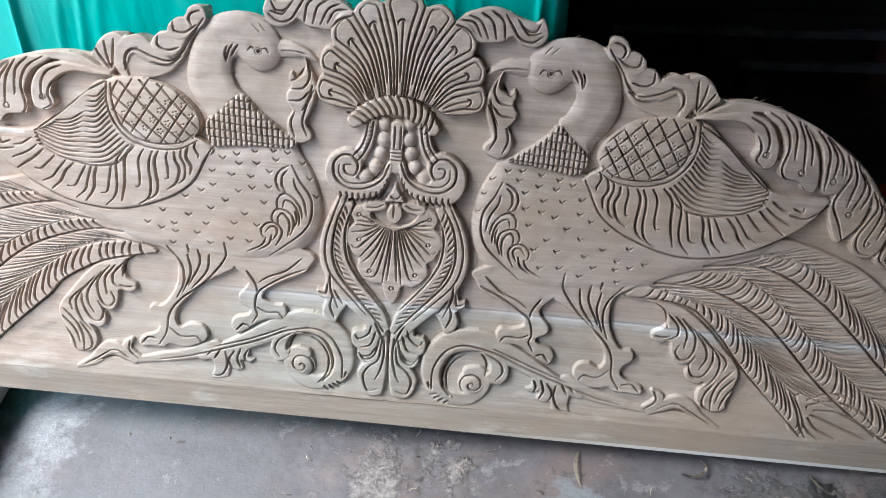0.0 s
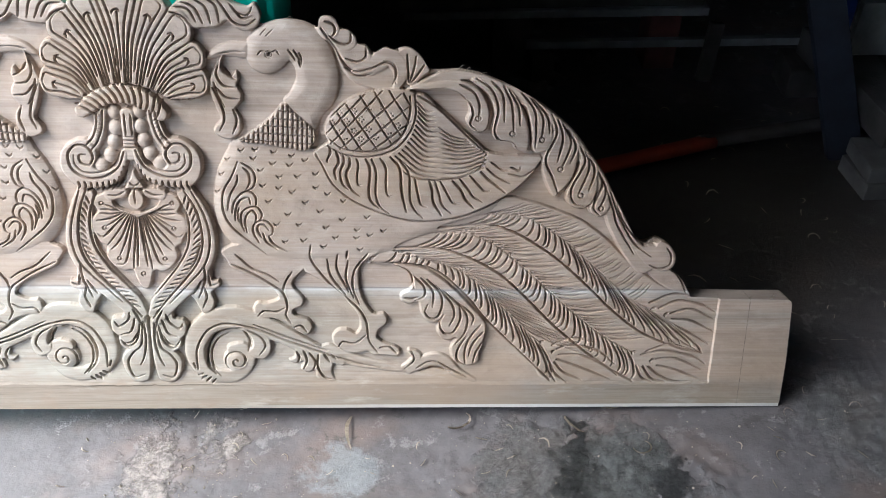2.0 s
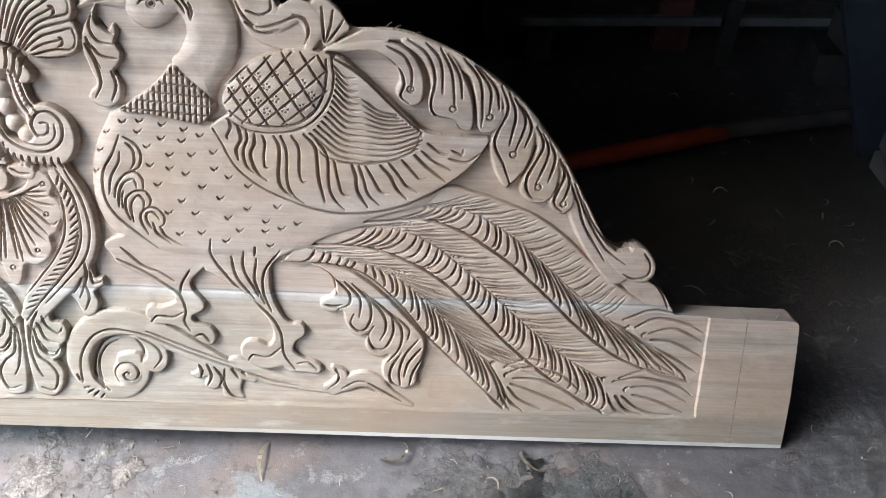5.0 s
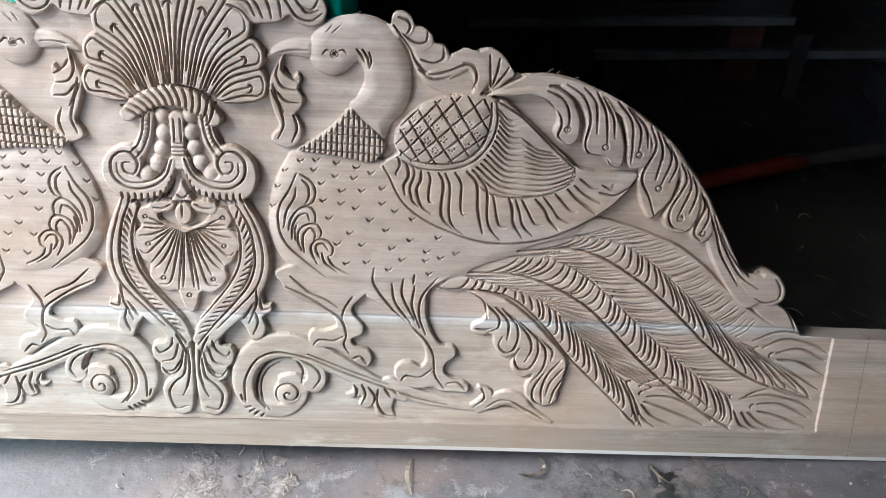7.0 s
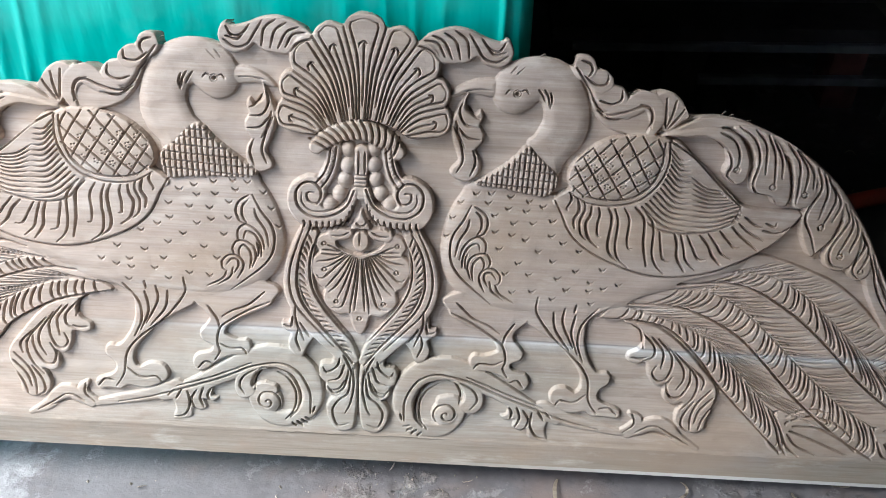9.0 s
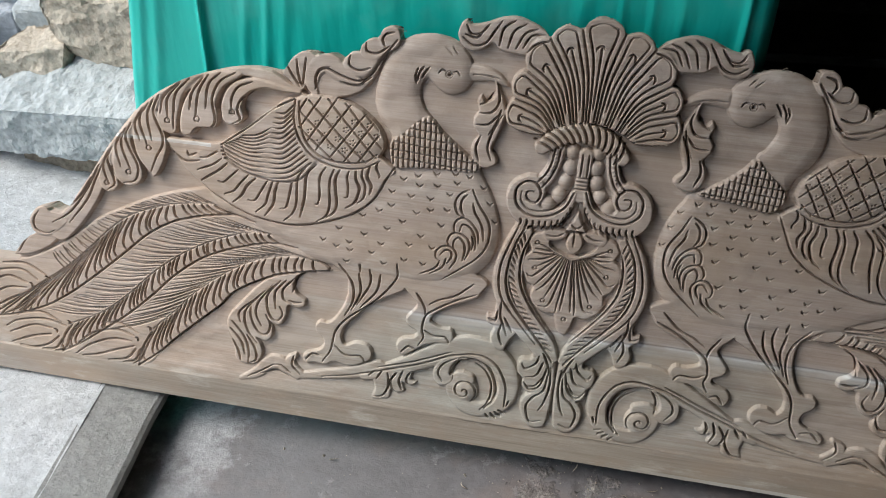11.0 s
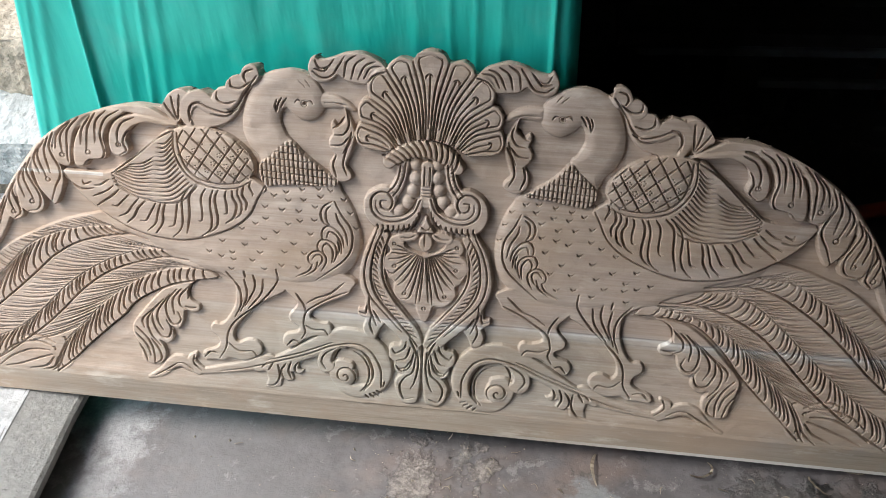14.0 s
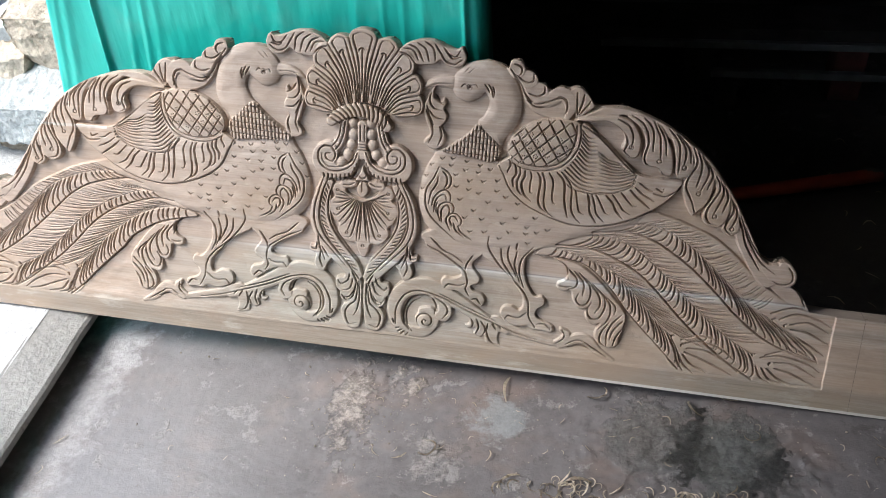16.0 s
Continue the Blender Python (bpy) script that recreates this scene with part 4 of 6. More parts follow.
def legs(side, bird):
    for shape in ([(112, 261), (118, 244), (126, 232), (153, 218), (172, 207), (185, 196), (189, 186), (183, 181), (170, 177), (158, 178), (152, 171), (153, 160), (161, 154), (177, 153), (195, 147), (206, 139), (217, 130), (229, 126), (236, 138), (230, 151), (212, 157), (208, 166), (222, 174), (224, 185), (217, 194), (209, 205), (211, 215), (226, 231), (237, 250), (198, 268), (152, 274)],
                  [(223, 257), (226, 231), (239, 221), (272, 200), (296, 171), (306, 153), (307, 138), (300, 128), (287, 135), (273, 133), (266, 123), (267, 112), (278, 102), (296, 95), (318, 98), (326, 92), (348, 92), (362, 90), (367, 99), (359, 107), (343, 112), (332, 121), (334, 134), (345, 143), (347, 153), (341, 161), (327, 161), (315, 177), (307, 198), (305, 217), (309, 241), (339, 264), (302, 278), (249, 279)]):
        leg = kind("leg", bird, "raised bird leg with gouged thigh lines")
        form(on_side(shape, side), 0.6, 2.4, 4.5, leg)
    for pts in ([(124, 239), (153, 224), (182, 205), (196, 192), (201, 171), (198, 158), (205, 145)], [(130, 254), (153, 232), (175, 222), (190, 212)], [(209, 227), (198, 208), (196, 195)], [(158, 156), (165, 164), (184, 163), (197, 170)], [(209, 137), (219, 141), (228, 131)],
                [(237, 269), (238, 244), (267, 205), (301, 173), (316, 148), (320, 117), (333, 96)], [(260, 247), (265, 221), (286, 192)], [(275, 254), (274, 231), (291, 196)], [(290, 245), (287, 216), (298, 186)],
                [(318, 256), (299, 229), (297, 201), (306, 176)], [(275, 105), (280, 114), (299, 112), (316, 126)], [(336, 104), (350, 106), (361, 96)], [(289, 261), (288, 249)]):
        groove(on_side(pts, side), 1.8, 3.4, (0.4, 0.4))


def tail_leaf(side):
    leaf = kind("acanthus_leaf", None, "acanthus leaf under the tail")
    form(on_side([(357, 240), (379, 228), (385, 211), (379, 199), (367, 192), (367, 182), (379, 177), (393, 180), (397, 163), (405, 149), (415, 145), (426, 150), (421, 134), (428, 121), (439, 117), (451, 121), (443, 106), (445, 88), (457, 77), (472, 74), (486, 81), (487, 96), (492, 113), (494, 144), (472, 172), (435, 210), (400, 233)], side), 0.5, 6, 10, leaf)
    for pts in ([(363, 237), (380, 225), (386, 202)], [(384, 223), (401, 204), (401, 189), (388, 182)], [(396, 219), (414, 197), (414, 172)], [(405, 217), (425, 194), (428, 173), (422, 156), (412, 153), (403, 163), (407, 176)], [(418, 207), (442, 178), (447, 158), (440, 141)], [(454, 174), (456, 152), (446, 130), (432, 129), (425, 145), (431, 160)], [(430, 198), (459, 169), (467, 151), (463, 128), (450, 111)], [(446, 183), (474, 159), (474, 143)], [(487, 143), (472, 122), (465, 100), (466, 78)], [(491, 131), (476, 110), (471, 90)], [(493, 117), (482, 97), (478, 79)], [(466, 123), (454, 101), (454, 83), (467, 75)], [(372, 187), (383, 185), (392, 188)]):
        groove(on_side(pts, side), 1.9, 3.4, (0.4, 0.35))


def big_scroll(side):
    """The lower scroll: a stem that coils into a ball, with leaves along it."""
    sc = kind("scroll", None, "coiled scroll with a leafy stem")
    stem(on_side([(279, 80), (234, 101), (193, 124), (152, 144), (121, 153), (90, 147), (69, 126), (62, 96), (71, 70), (93, 57), (119, 57), (137, 74), (141, 92), (131, 103), (117, 101)], side), [6, 10, 12, 14, 16, 18, 18, 17, 16, 14, 11, 11, 10, 9, 8], 0.0, 5, sc)
    stem(on_side([(258, 96), (294, 83), (337, 73), (381, 66), (392, 69)], side), [13, 10, 8, 6, 4], -1.5, 4, sc)
    ball = kind("scroll_ball", sc)
    p = on_side([(124, 82)], side)[0]
    dome(p[0], p[1], 22, 4, 13, ball)
    a = np.linspace(0, 9.4, 48)
    groove(np.stack([p[0] + side * (1.5 + 1.95 * a) * np.cos(a + 0.9), p[1] + (1.5 + 1.95 * a) * np.sin(a + 0.9)], 1), 1.6, 3.0, (0.9, 0.6), True)
    for pts, wide in (([(65, 69), (65, 98), (74, 121), (88, 137), (112, 144), (152, 135), (194, 117), (236, 101), (294, 80), (337, 70)], 2.0), ([(92, 60), (80, 77), (81, 99), (92, 122), (110, 134), (134, 136)], 2.6),
                      ([(98, 57), (87, 72), (86, 97), (97, 117), (112, 127)], 1.5), ([(59, 80), (62, 70)], 1.6), ([(72, 62), (64, 57)], 2.2), ([(77, 58), (69, 51)], 2.2), ([(83, 55), (76, 47)], 2.2), ([(90, 52), (85, 45)], 1.8),
                      ([(150, 142), (208, 118), (258, 99)], 1.5)):
        groove(on_side(pts, side), wide, 3.6, (0.5, 0.3))
    curl = kind("scroll_leaf", sc)
    form(on_side([(129, 143), (157, 135), (173, 117), (173, 97), (162, 85), (148, 88), (141, 97), (148, 108), (144, 124)], side), 1, 5, 8, curl)
    groove(on_side([(141, 133), (160, 121), (166, 106), (157, 92)], side), 1.7, 3.2)
    groove(on_side([(133, 132), (142, 115), (141, 99)], side), 1.7, 3.2)
    drop = kind("scroll_leaf", sc)
    form(on_side([(191, 116), (207, 106), (209, 87), (200, 84), (208, 77), (222, 81), (218, 68), (229, 62), (239, 66), (242, 52), (255, 48), (269, 47), (264, 63), (268, 80), (279, 81), (278, 91), (244, 104), (216, 119)], side), -0.5, 5, 7, drop)
    for pts in ([(211, 98), (216, 88), (213, 78)], [(222, 99), (227, 82), (222, 68)], [(231, 95), (240, 79), (235, 64)], [(244, 92), (243, 71), (253, 53), (268, 50)], [(252, 94), (261, 80)], [(262, 93), (271, 84)]):
        groove(on_side(pts, side), 2.0, 3.6, (0.4, 0.3))
    tip = kind("scroll_tip", sc)
    stem(on_side([(370, 67), (387, 77), (392, 90), (381, 99)], side), [5, 8, 7, 3], -1, 4, tip)
    stem(on_side([(381, 64), (399, 76), (417, 84), (436, 78), (454, 61), (481, 48)], side), [5, 10, 11, 9, 7, 3], -1, 4, tip)
    for pts in ([(384, 98), (388, 82), (374, 68)], [(392, 69), (410, 80), (425, 79)], [(425, 79), (443, 68), (469, 53)], [(396, 63), (418, 69), (447, 62)]):
        groove(on_side(pts, side), 1.6, 3.0, (0.4, 0.3))


def beak_leaf(side):
    leaf = kind("hanging_leaf", None, "small leaf hanging from the beak")
    form(on_side([(129, 534), (122, 523), (112, 504), (111, 485), (117, 464), (122, 449), (114, 439), (112, 431), (122, 424), (136, 423), (147, 434), (148, 451), (141, 463), (149, 473), (151, 485), (145, 494), (149, 506), (145, 514), (139, 507), (128, 513), (126, 524)], side), 1, 5, 8, leaf)
    for pts in ([(124, 526), (120, 510), (128, 495), (145, 492)], [(116, 499), (120, 482), (128, 466)], [(114, 492), (123, 471), (127, 450), (120, 434)], [(119, 492), (131, 479), (147, 477)], [(139, 463), (143, 447), (137, 430)], [(130, 518), (137, 507), (145, 503)]):
        groove(on_side(pts, side), 1.7, 3.4, (0.4, 0.3))


def top_leaf(side):
    leaf = kind("top_leaf", None, "curled acanthus leaf beside the shell")
    form(on_side([(64, 593), (76, 602), (89, 608), (108, 612), (128, 609), (147, 601), (164, 597), (171, 602), (177, 597), (181, 585), (176, 573), (164, 567), (148, 570), (137, 579), (125, 571), (107, 569), (95, 569), (86, 579), (73, 584)], side), 2, 5, 8, leaf)
    for pts in ([(73, 595), (89, 592), (98, 577)], [(82, 601), (97, 594), (107, 575)], [(97, 605), (111, 595), (117, 575)], [(110, 608), (124, 597), (128, 576)], [(127, 605), (136, 591), (146, 577), (161, 573), (174, 581)], [(142, 600), (152, 588), (164, 586), (170, 596)], [(65, 589), (82, 583), (92, 572)], [(148, 593), (157, 582), (171, 585)]):
        groove(on_side(pts, side), 1.7, 3.4, (0.3, 0.4))


def fan_lobe(low, high, tip, top, kind_id, hook):
    """A lobe of the fan between two of its ribs, with a line run round inside its rim and a hooked midrib."""
    lo, hi, arc = curve(low), curve(high), curve([low[-1]] + list(tip) + [high[-1]])
    form(np.concatenate([lo, arc[1:-1], hi[::-1]]), top, 2.0, 4.5, kind_id, sharp=True, over=True)
    heart = (spot(lo, 0.86) + spot(hi, 0.86)) / 2
    left = [between(spot(lo, t), spot(hi, t), 0.24) for t in (0.02, 0.25, 0.5, 0.72)]
    right = [between(spot(lo, t), spot(hi, t), 0.76) for t in (0.02, 0.25, 0.5, 0.72)]
    bow = [heart + (spot(arc, t) - heart) * (0.66 + 0.12 * math.sin(math.pi * t)) for t in (0.10, 0.25, 0.4, 0.5, 0.6, 0.75, 0.90)]
    groove(left + bow[:4], 1.7, 3.6, (0.8, 0.15))
    groove(right + bow[:2:-1], 1.7, 3.6, (0.8, 0.15))
    mid = [between(spot(lo, t), spot(hi, t), 0.5) for t in (0.16, 0.45, 0.82)]
    groove(mid, 1.5, 3.0, (0.5, 0.9))
    d = mid[-1] - mid[-2]
    d /= np.hypot(*d)
    n = np.array([-d[1], d[0]]) * hook
    e = mid[-1]
    groove([e - n * 3, e + d * 3, e + n * 5 + d * 1, e + n * 6.5 - d * 4], 1.5, 3.2, (0.5, 0.3))


def shell():
    sid = kind("shell_crest", None, "fluted scallop shell crowning the board")
    ribs = ([(6, 496), (12, 553), (27, 607)], [(20, 493), (36, 547), (65, 592)], [(34, 489), (54, 526), (89, 551)], [(45, 483), (66, 505), (101, 516)], [(57, 475), (74, 475), (94, 478)])
    tips = ([(35, 609), (47, 611), (60, 603)], [(77, 592), (86, 585), (93, 569), (92, 558)], [(98, 549), (106, 538), (106, 525)], [(106, 512), (110, 500), (106, 485)])
    for side in (1, -1):
        lines = [on_side(r, side) for r in ribs]
        for k in (3, 2, 1, 0):
            fan_lobe(list(lines[k]), list(lines[k + 1]), list(on_side(tips[k], side)), 4.0 + 0.4 * (3 - k), kind("shell_lobe", sid), -side)
        for line in lines:
            groove(line, 1.8, 3.8, (0.9, 0.6))
    fan_lobe(list(on_side(ribs[0], -1)), list(on_side(ribs[0], 1)), [(AXIS - 22, 618), (AXIS, 624), (AXIS + 22, 618)], 6.0, kind("shell_lobe", sid), 1)


def urn():
    """Rope band, beaded neck, volutes and fringe between the shell and the shield."""
    uid = kind("urn_neck", None, "beaded urn neck between two volutes")
    for side in (1, -1):
        back = [(-1, 469), (42, 462), (39, 441), (44, 421), (37, 381), (15, 369), (1, 364)]
        form(on_side(back, side), -5, 2, 5, uid)
    beads = kind("bead_string", uid, "two strings of round beads")
    for side in (1, -1):
        strap = kind("strap", uid)
        stem(on_side([(33, 461), (35, 441), (41, 423), (52, 408)], side), [9, 8, 9, 10], 2, 4, strap)
        groove(on_side([(30, 461), (32, 439), (39, 420), (47, 409)], side), 1.3, 3, (1, 1))
        groove(on_side([(37, 461), (39, 441), (45, 425), (55, 414)], side), 1.3, 3, (1, 1))
        stud = curve(on_side([(35, 455), (36, 441), (41, 423)], side))
        for i in range(7):
            p = spot(stud, i / 6)
            dome(p[0], p[1], 2.6, 3.6, 3, strap)
        for (x, y), r in zip(on_side([(15, 459), (15, 438), (18, 419), (24, 401), (37, 387)], side), (9.5, 10, 10, 10, 11)):
            dome(x, y, r, 4.5, 10, kind("bead", beads), 1.12)
        vol = kind("volute", uid, "rolled volute of the urn")
        form(on_side([(43, 413), (57, 424), (75, 419), (89, 405), (93, 384), (87, 366), (73, 355), (45, 355), (23, 361), (8, 380), (2, 406), (9, 408), (18, 386), (37, 380), (47, 386), (41, 400)], side), 5, 6, 11, vol)
        groove(on_side([(6, 406), (16, 384), (37, 371), (60, 370), (77, 383), (79, 403), (68, 415), (54, 414), (46, 401), (52, 388), (63, 392), (64, 402), (56, 403)], side), 2.0, 4.2, (0.5, 0.5))
        groove(on_side([(11, 406), (24, 385), (40, 378), (60, 378), (71, 389), (71, 402)], side), 1.4, 2.6)
        for i in range(10):
            t = i / 9
            a = spot(curve(on_side([(8, 386), (18, 369), (41, 363), (72, 363)], side)), t)
            b = spot(curve(on_side([(12, 366), (21, 354), (45, 349), (76, 351)], side)), t)
            groove([a, (a + b) / 2 + (-side * 2, 0), b], 1.7, 3.4, (0.6, 0.4))
    rope = kind("rope_band", uid, "twisted rope band under the shell")
    band = np.array([(-44, 459), (-29, 471), (-12, 479), (8, 482), (27, 479), (44, 470), (58, 456)], float)
    stem(band, [9, 11, 11.5, 12, 11.5, 11, 9], 8, 6, rope, over=True)
    mid = curve(band)
    for i in range(13):
        p, q = spot(mid, (i + 0.4) / 13), spot(mid, min(1, (i + 0.4) / 13 + 0.03))
        d = (q - p) / max(np.hypot(*(q - p)), 1e-6)
        n = np.array([-d[1], d[0]])
        groove([p + n * 12.5 - d * 7, p + n * 5 - d * 1, p - n * 4 + d * 3.5, p - n * 12.5 + d * 5], 2.0, 4.0, (0.7, 0.8))
    st = kind("neck_stem", uid)
    stem([(AXIS, 455), (AXIS - 1, 420), (AXIS - 1, 400)], [9, 8, 9], 4, 4, st)
    for dx in (-4, 4):
        groove([(AXIS + dx, 455), (AXIS + dx, 425)], 1.4, 3)
    for y in (424, 419, 414, 409):
        groove([(AXIS - 9, y), (AXIS + 8, y)], 1.0, 1.8, (1, 1))
    form([(AXIS - 13, 352), (AXIS, 350), (AXIS + 13, 352), (AXIS + 5, 366), (AXIS, 378), (AXIS - 5, 366)], 3, 3, 5, kind("diamond_boss", uid))
    groove([(AXIS - 8, 362), (AXIS, 355), (AXIS + 8, 362)], 1.5, 2.5)


def shield():
    """The pointed shield with its leaf-cut frame, palmette and bud, and the split leaf it ends in."""
    sh = kind("shield", None, "pointed shield filled with a palmette")
    right = [(1, 352), (70, 354), (84, 330), (94, 300), (97, 270), (91, 241), (76, 215), (52, 190), (28, 168), (8, 142)]
    form(np.concatenate([on_side(right, 1), on_side(right, -1)[::-1]]), -6, 3, 6, sh)
    fr = kind("shield_frame", sh)
    for side in (1, -1):
        stem(on_side([(70, 352), (84, 326), (93, 294), (93, 262), (82, 234), (61, 206), (34, 177), (12, 151)], side), [7, 9, 10, 11, 11, 11, 10, 8], 4, 5, fr)
        stem(on_side([(61, 344), (71, 321), (75, 293), (71, 265), (57, 235), (37, 209), (17, 185), (5, 160)], side), [5, 8, 9, 9, 9, 9, 8, 5], 2.5, 4, fr)
        groove(on_side([(76, 349), (88, 322), (96, 291), (95, 262), (85, 236), (61, 208), (34, 179)], side), 1.5, 3, (0.5, 0.4))
        groove(on_side([(65, 351), (80, 322), (86, 290), (85, 264), (75, 238), (53, 210), (27, 180), (8, 155)], side), 1.9, 4.2, (0.5, 0.5))
        groove(on_side([(56, 340), (66, 317), (69, 293), (65, 266), (51, 239), (31, 213), (7, 184)], side), 1.7, 4.0, (0.5, 0.5))
        mid = curve(on_side([(64, 340), (74, 317), (79, 292), (75, 263), (60, 233), (41, 208), (20, 183), (8, 160)], side))
        for i in range(21):
            p, q = spot(mid, i / 22), spot(mid, i / 22 + 0.035)
            d = (q - p) / max(np.hypot(*(q - p)), 1e-6)
            n = np.array([-d[1], d[0]])
            groove([p + n * 5 * side, p + d * 3 + n * 1.5 * side, p + d * 9 - n * 3.5 * side], 1.5, 2.8, (0.4, 0.5))
    pal = kind("palmette", sh, "fan-shaped palmette")
    base = on_side([(-0, 319)], 1)[0]
    base[0] = AXIS - 1
    fan = [(10, 326), (25, 336), (39, 345), (54, 341), (60, 328), (55, 318), (64, 308), (67, 293), (61, 280), (56, 270), (48, 265), (50, 250), (41, 236), (28, 228), (15, 229), (10, 213), (4, 201)]
    form(np.concatenate([on_side(fan, 1), on_side(fan, -1)[::-1]]), 1.0, 2.4, 5, pal)
    for side in (1, -1):
        edge = curve(on_side(fan, side))
        rays = ([(4, 273), (7, 236)], [(7, 277), (12, 245), (13, 232)], [(14, 274), (24, 241), (37, 238)], [(19, 278), (30, 253)], [(22, 286), (34, 268), (42, 261)], [(26, 293), (40, 275), (46, 268)],
                [(31, 299), (51, 280), (59, 284)], [(32, 304), (45, 296)], [(40, 307), (58, 304)], [(34, 314), (52, 315)], [(38, 320), (50, 321)], [(36, 325), (45, 329)])
        for k, pts in enumerate(rays):
            groove(on_side([(1.5 + 2.2 * k, 309 + 0.9 * k)] + pts, side), 1.45 if k % 2 else 1.75, 3.0, (0.7, 0.3))
        for tip in on_side([(48, 330), (48, 293), (32, 247)], side):
            ring(*tip, 2.6)
    ring(AXIS, 224, 2.8)
    hollow = on_side([(-30, 335), (-25, 324), (1, 316), (27, 326), (32, 339), (19, 350), (1, 352), (-20, 347)], 1)
    form(hollow - (2, 0), -7, 1.5, 5, sh, over=True)
    form(hollow * (1, 0) * 0 + np.stack([AXIS + (hollow[:, 0] - AXIS) * 0.35, 338 + (hollow[:, 1] - 338) * 0.8], 1), 4, 6, 9, kind("bud", sh, "small flower bud"), over=True)
    groove([(AXIS - 1, 352), (AXIS - 1, 330)], 1.3, 2.5)
    for side in (1, -1):
        form(on_side([(12, 351), (34, 352), (43, 345), (38, 335), (27, 336), (16, 338), (10, 345)], side), 2, 4, 6, kind("bud_petal", sh))
        groove(on_side([(14, 348), (25, 342), (36, 343)], side), 1.4, 2.6)
        leaf = kind("split_leaf", sh, "split acanthus leaf below the shield")
        form(on_side([(4, 159), (25, 171), (42, 181), (35, 161), (38, 153), (49, 152), (54, 143), (51, 127), (44, 121), (44, 109), (36, 101), (27, 102), (35, 98), (43, 84), (40, 63), (28, 48), (13, 49), (5, 59), (1, 106)], side), 2, 5, 9, leaf)
        for pts in ([(8, 147), (6, 116), (11, 89), (17, 76)], [(26, 161), (29, 148), (43, 137), (48, 145)], [(19, 152), (26, 130), (40, 124)], [(13, 143), (19, 116), (32, 105), (42, 116)], [(10, 134), (14, 107), (27, 94), (35, 77), (28, 56), (13, 60)], [(21, 167), (13, 151), (8, 133)], [(16, 129), (27, 112), (38, 110)]):
            groove(on_side(pts, side), 1.8, 3.6, (0.4, 0.3))
        dl = kind("drop_leaf", sh, "small leaf under the shield's shoulder")
        form([(AXIS + side * x, y) for x, y in ((82, 262), (92, 238), (95, 214), (104, 214), (105, 204), (93, 196), (97, 180), (90, 165), (78, 162), (73, 173), (68, 183), (62, 191), (65, 202), (74, 210), (76, 236))], 0.5, 5, 7, dl)
        for pts in ([(86, 240), (86, 216), (80, 199), (75, 187)], [(90, 222), (93, 206), (102, 209)], [(83, 203), (86, 187), (80, 171)], [(80, 214), (74, 202), (68, 193)]):
            groove([(AXIS + side * x, y) for x, y in pts], 1.7, 3.2, (0.4, 0.4))


for side in (1, -1):
    top_leaf(side)
    beak_leaf(side)
    big_scroll(side)
    bird = body(side)
    tail(side, bird)
    tail_leaf(side)
    legs(side, bird)
    plumes(side, bird)
    wing(side, bird)
    crest(side, bird)
    head(side, bird)
urn()
shell()
shield()
for side in (1, -1):
    for x, y in NICKS:
        p = on_side([(x - 4.4, y + 1.8), (x - 2.6, y - 1.2), (x - 0.3, y - 2.2), (x + 2.0, y - 0.4), (x + 4.2, y + 2.6)], side)
        groove(p, 1.0, 1.7, (0.35, 0.3), True)
        groove(p[1:3], 1.7, 1.9, (0.6, 0.9), True)


# ---- the relief as meshes, one for each carved piece ----
HEADBOARD = tagged(new("carved_headboard"), "unfinished pale wooden headboard carved with two peacocks", "headboard")
HEADBOARD.matrix_world = Matrix(((0.99896, -0.01773, 0.04189, 0.00315), (0.00357, 0.94865, 0.31631, -0.00090), (-0.04535, -0.31583, 0.94773, 0.04315), (0.00000, 0.00000, 0.00000, 1.00000)))


def uneven(gap, amount, seed):
    """The unevenness that a chisel leaves: soft bumps about gap millimetres apart."""
    n, m = int(GNY * STEP / gap) + 3, int(GNX * STEP / (gap * 1.6)) + 3
    g = np.random.RandomState(seed).uniform(-1, 1, (n, m))
    fy, fx = np.arange(GNY) * STEP / gap, np.arange(GNX) * STEP / (gap * 1.6)
    iy, ix = fy.astype(int), fx.astype(int)
    ty, tx = (fy - iy)[:, None], (fx - ix)[None, :]
    ty, tx = ty * ty * (3 - 2 * ty), tx * tx * (3 - 2 * tx)
    a = g[iy][:, ix] * (1 - tx) + g[iy][:, ix + 1] * tx
    b = g[iy + 1][:, ix] * (1 - tx) + g[iy + 1][:, ix + 1] * tx
    return amount * (a * (1 - ty) + b * ty)


def box_mean(a):
    p = np.pad(a, 1, mode="edge")
    n, m = a.shape
    return sum(p[j:j + n, i:i + m] for j in range(3) for i in range(3)) / 9


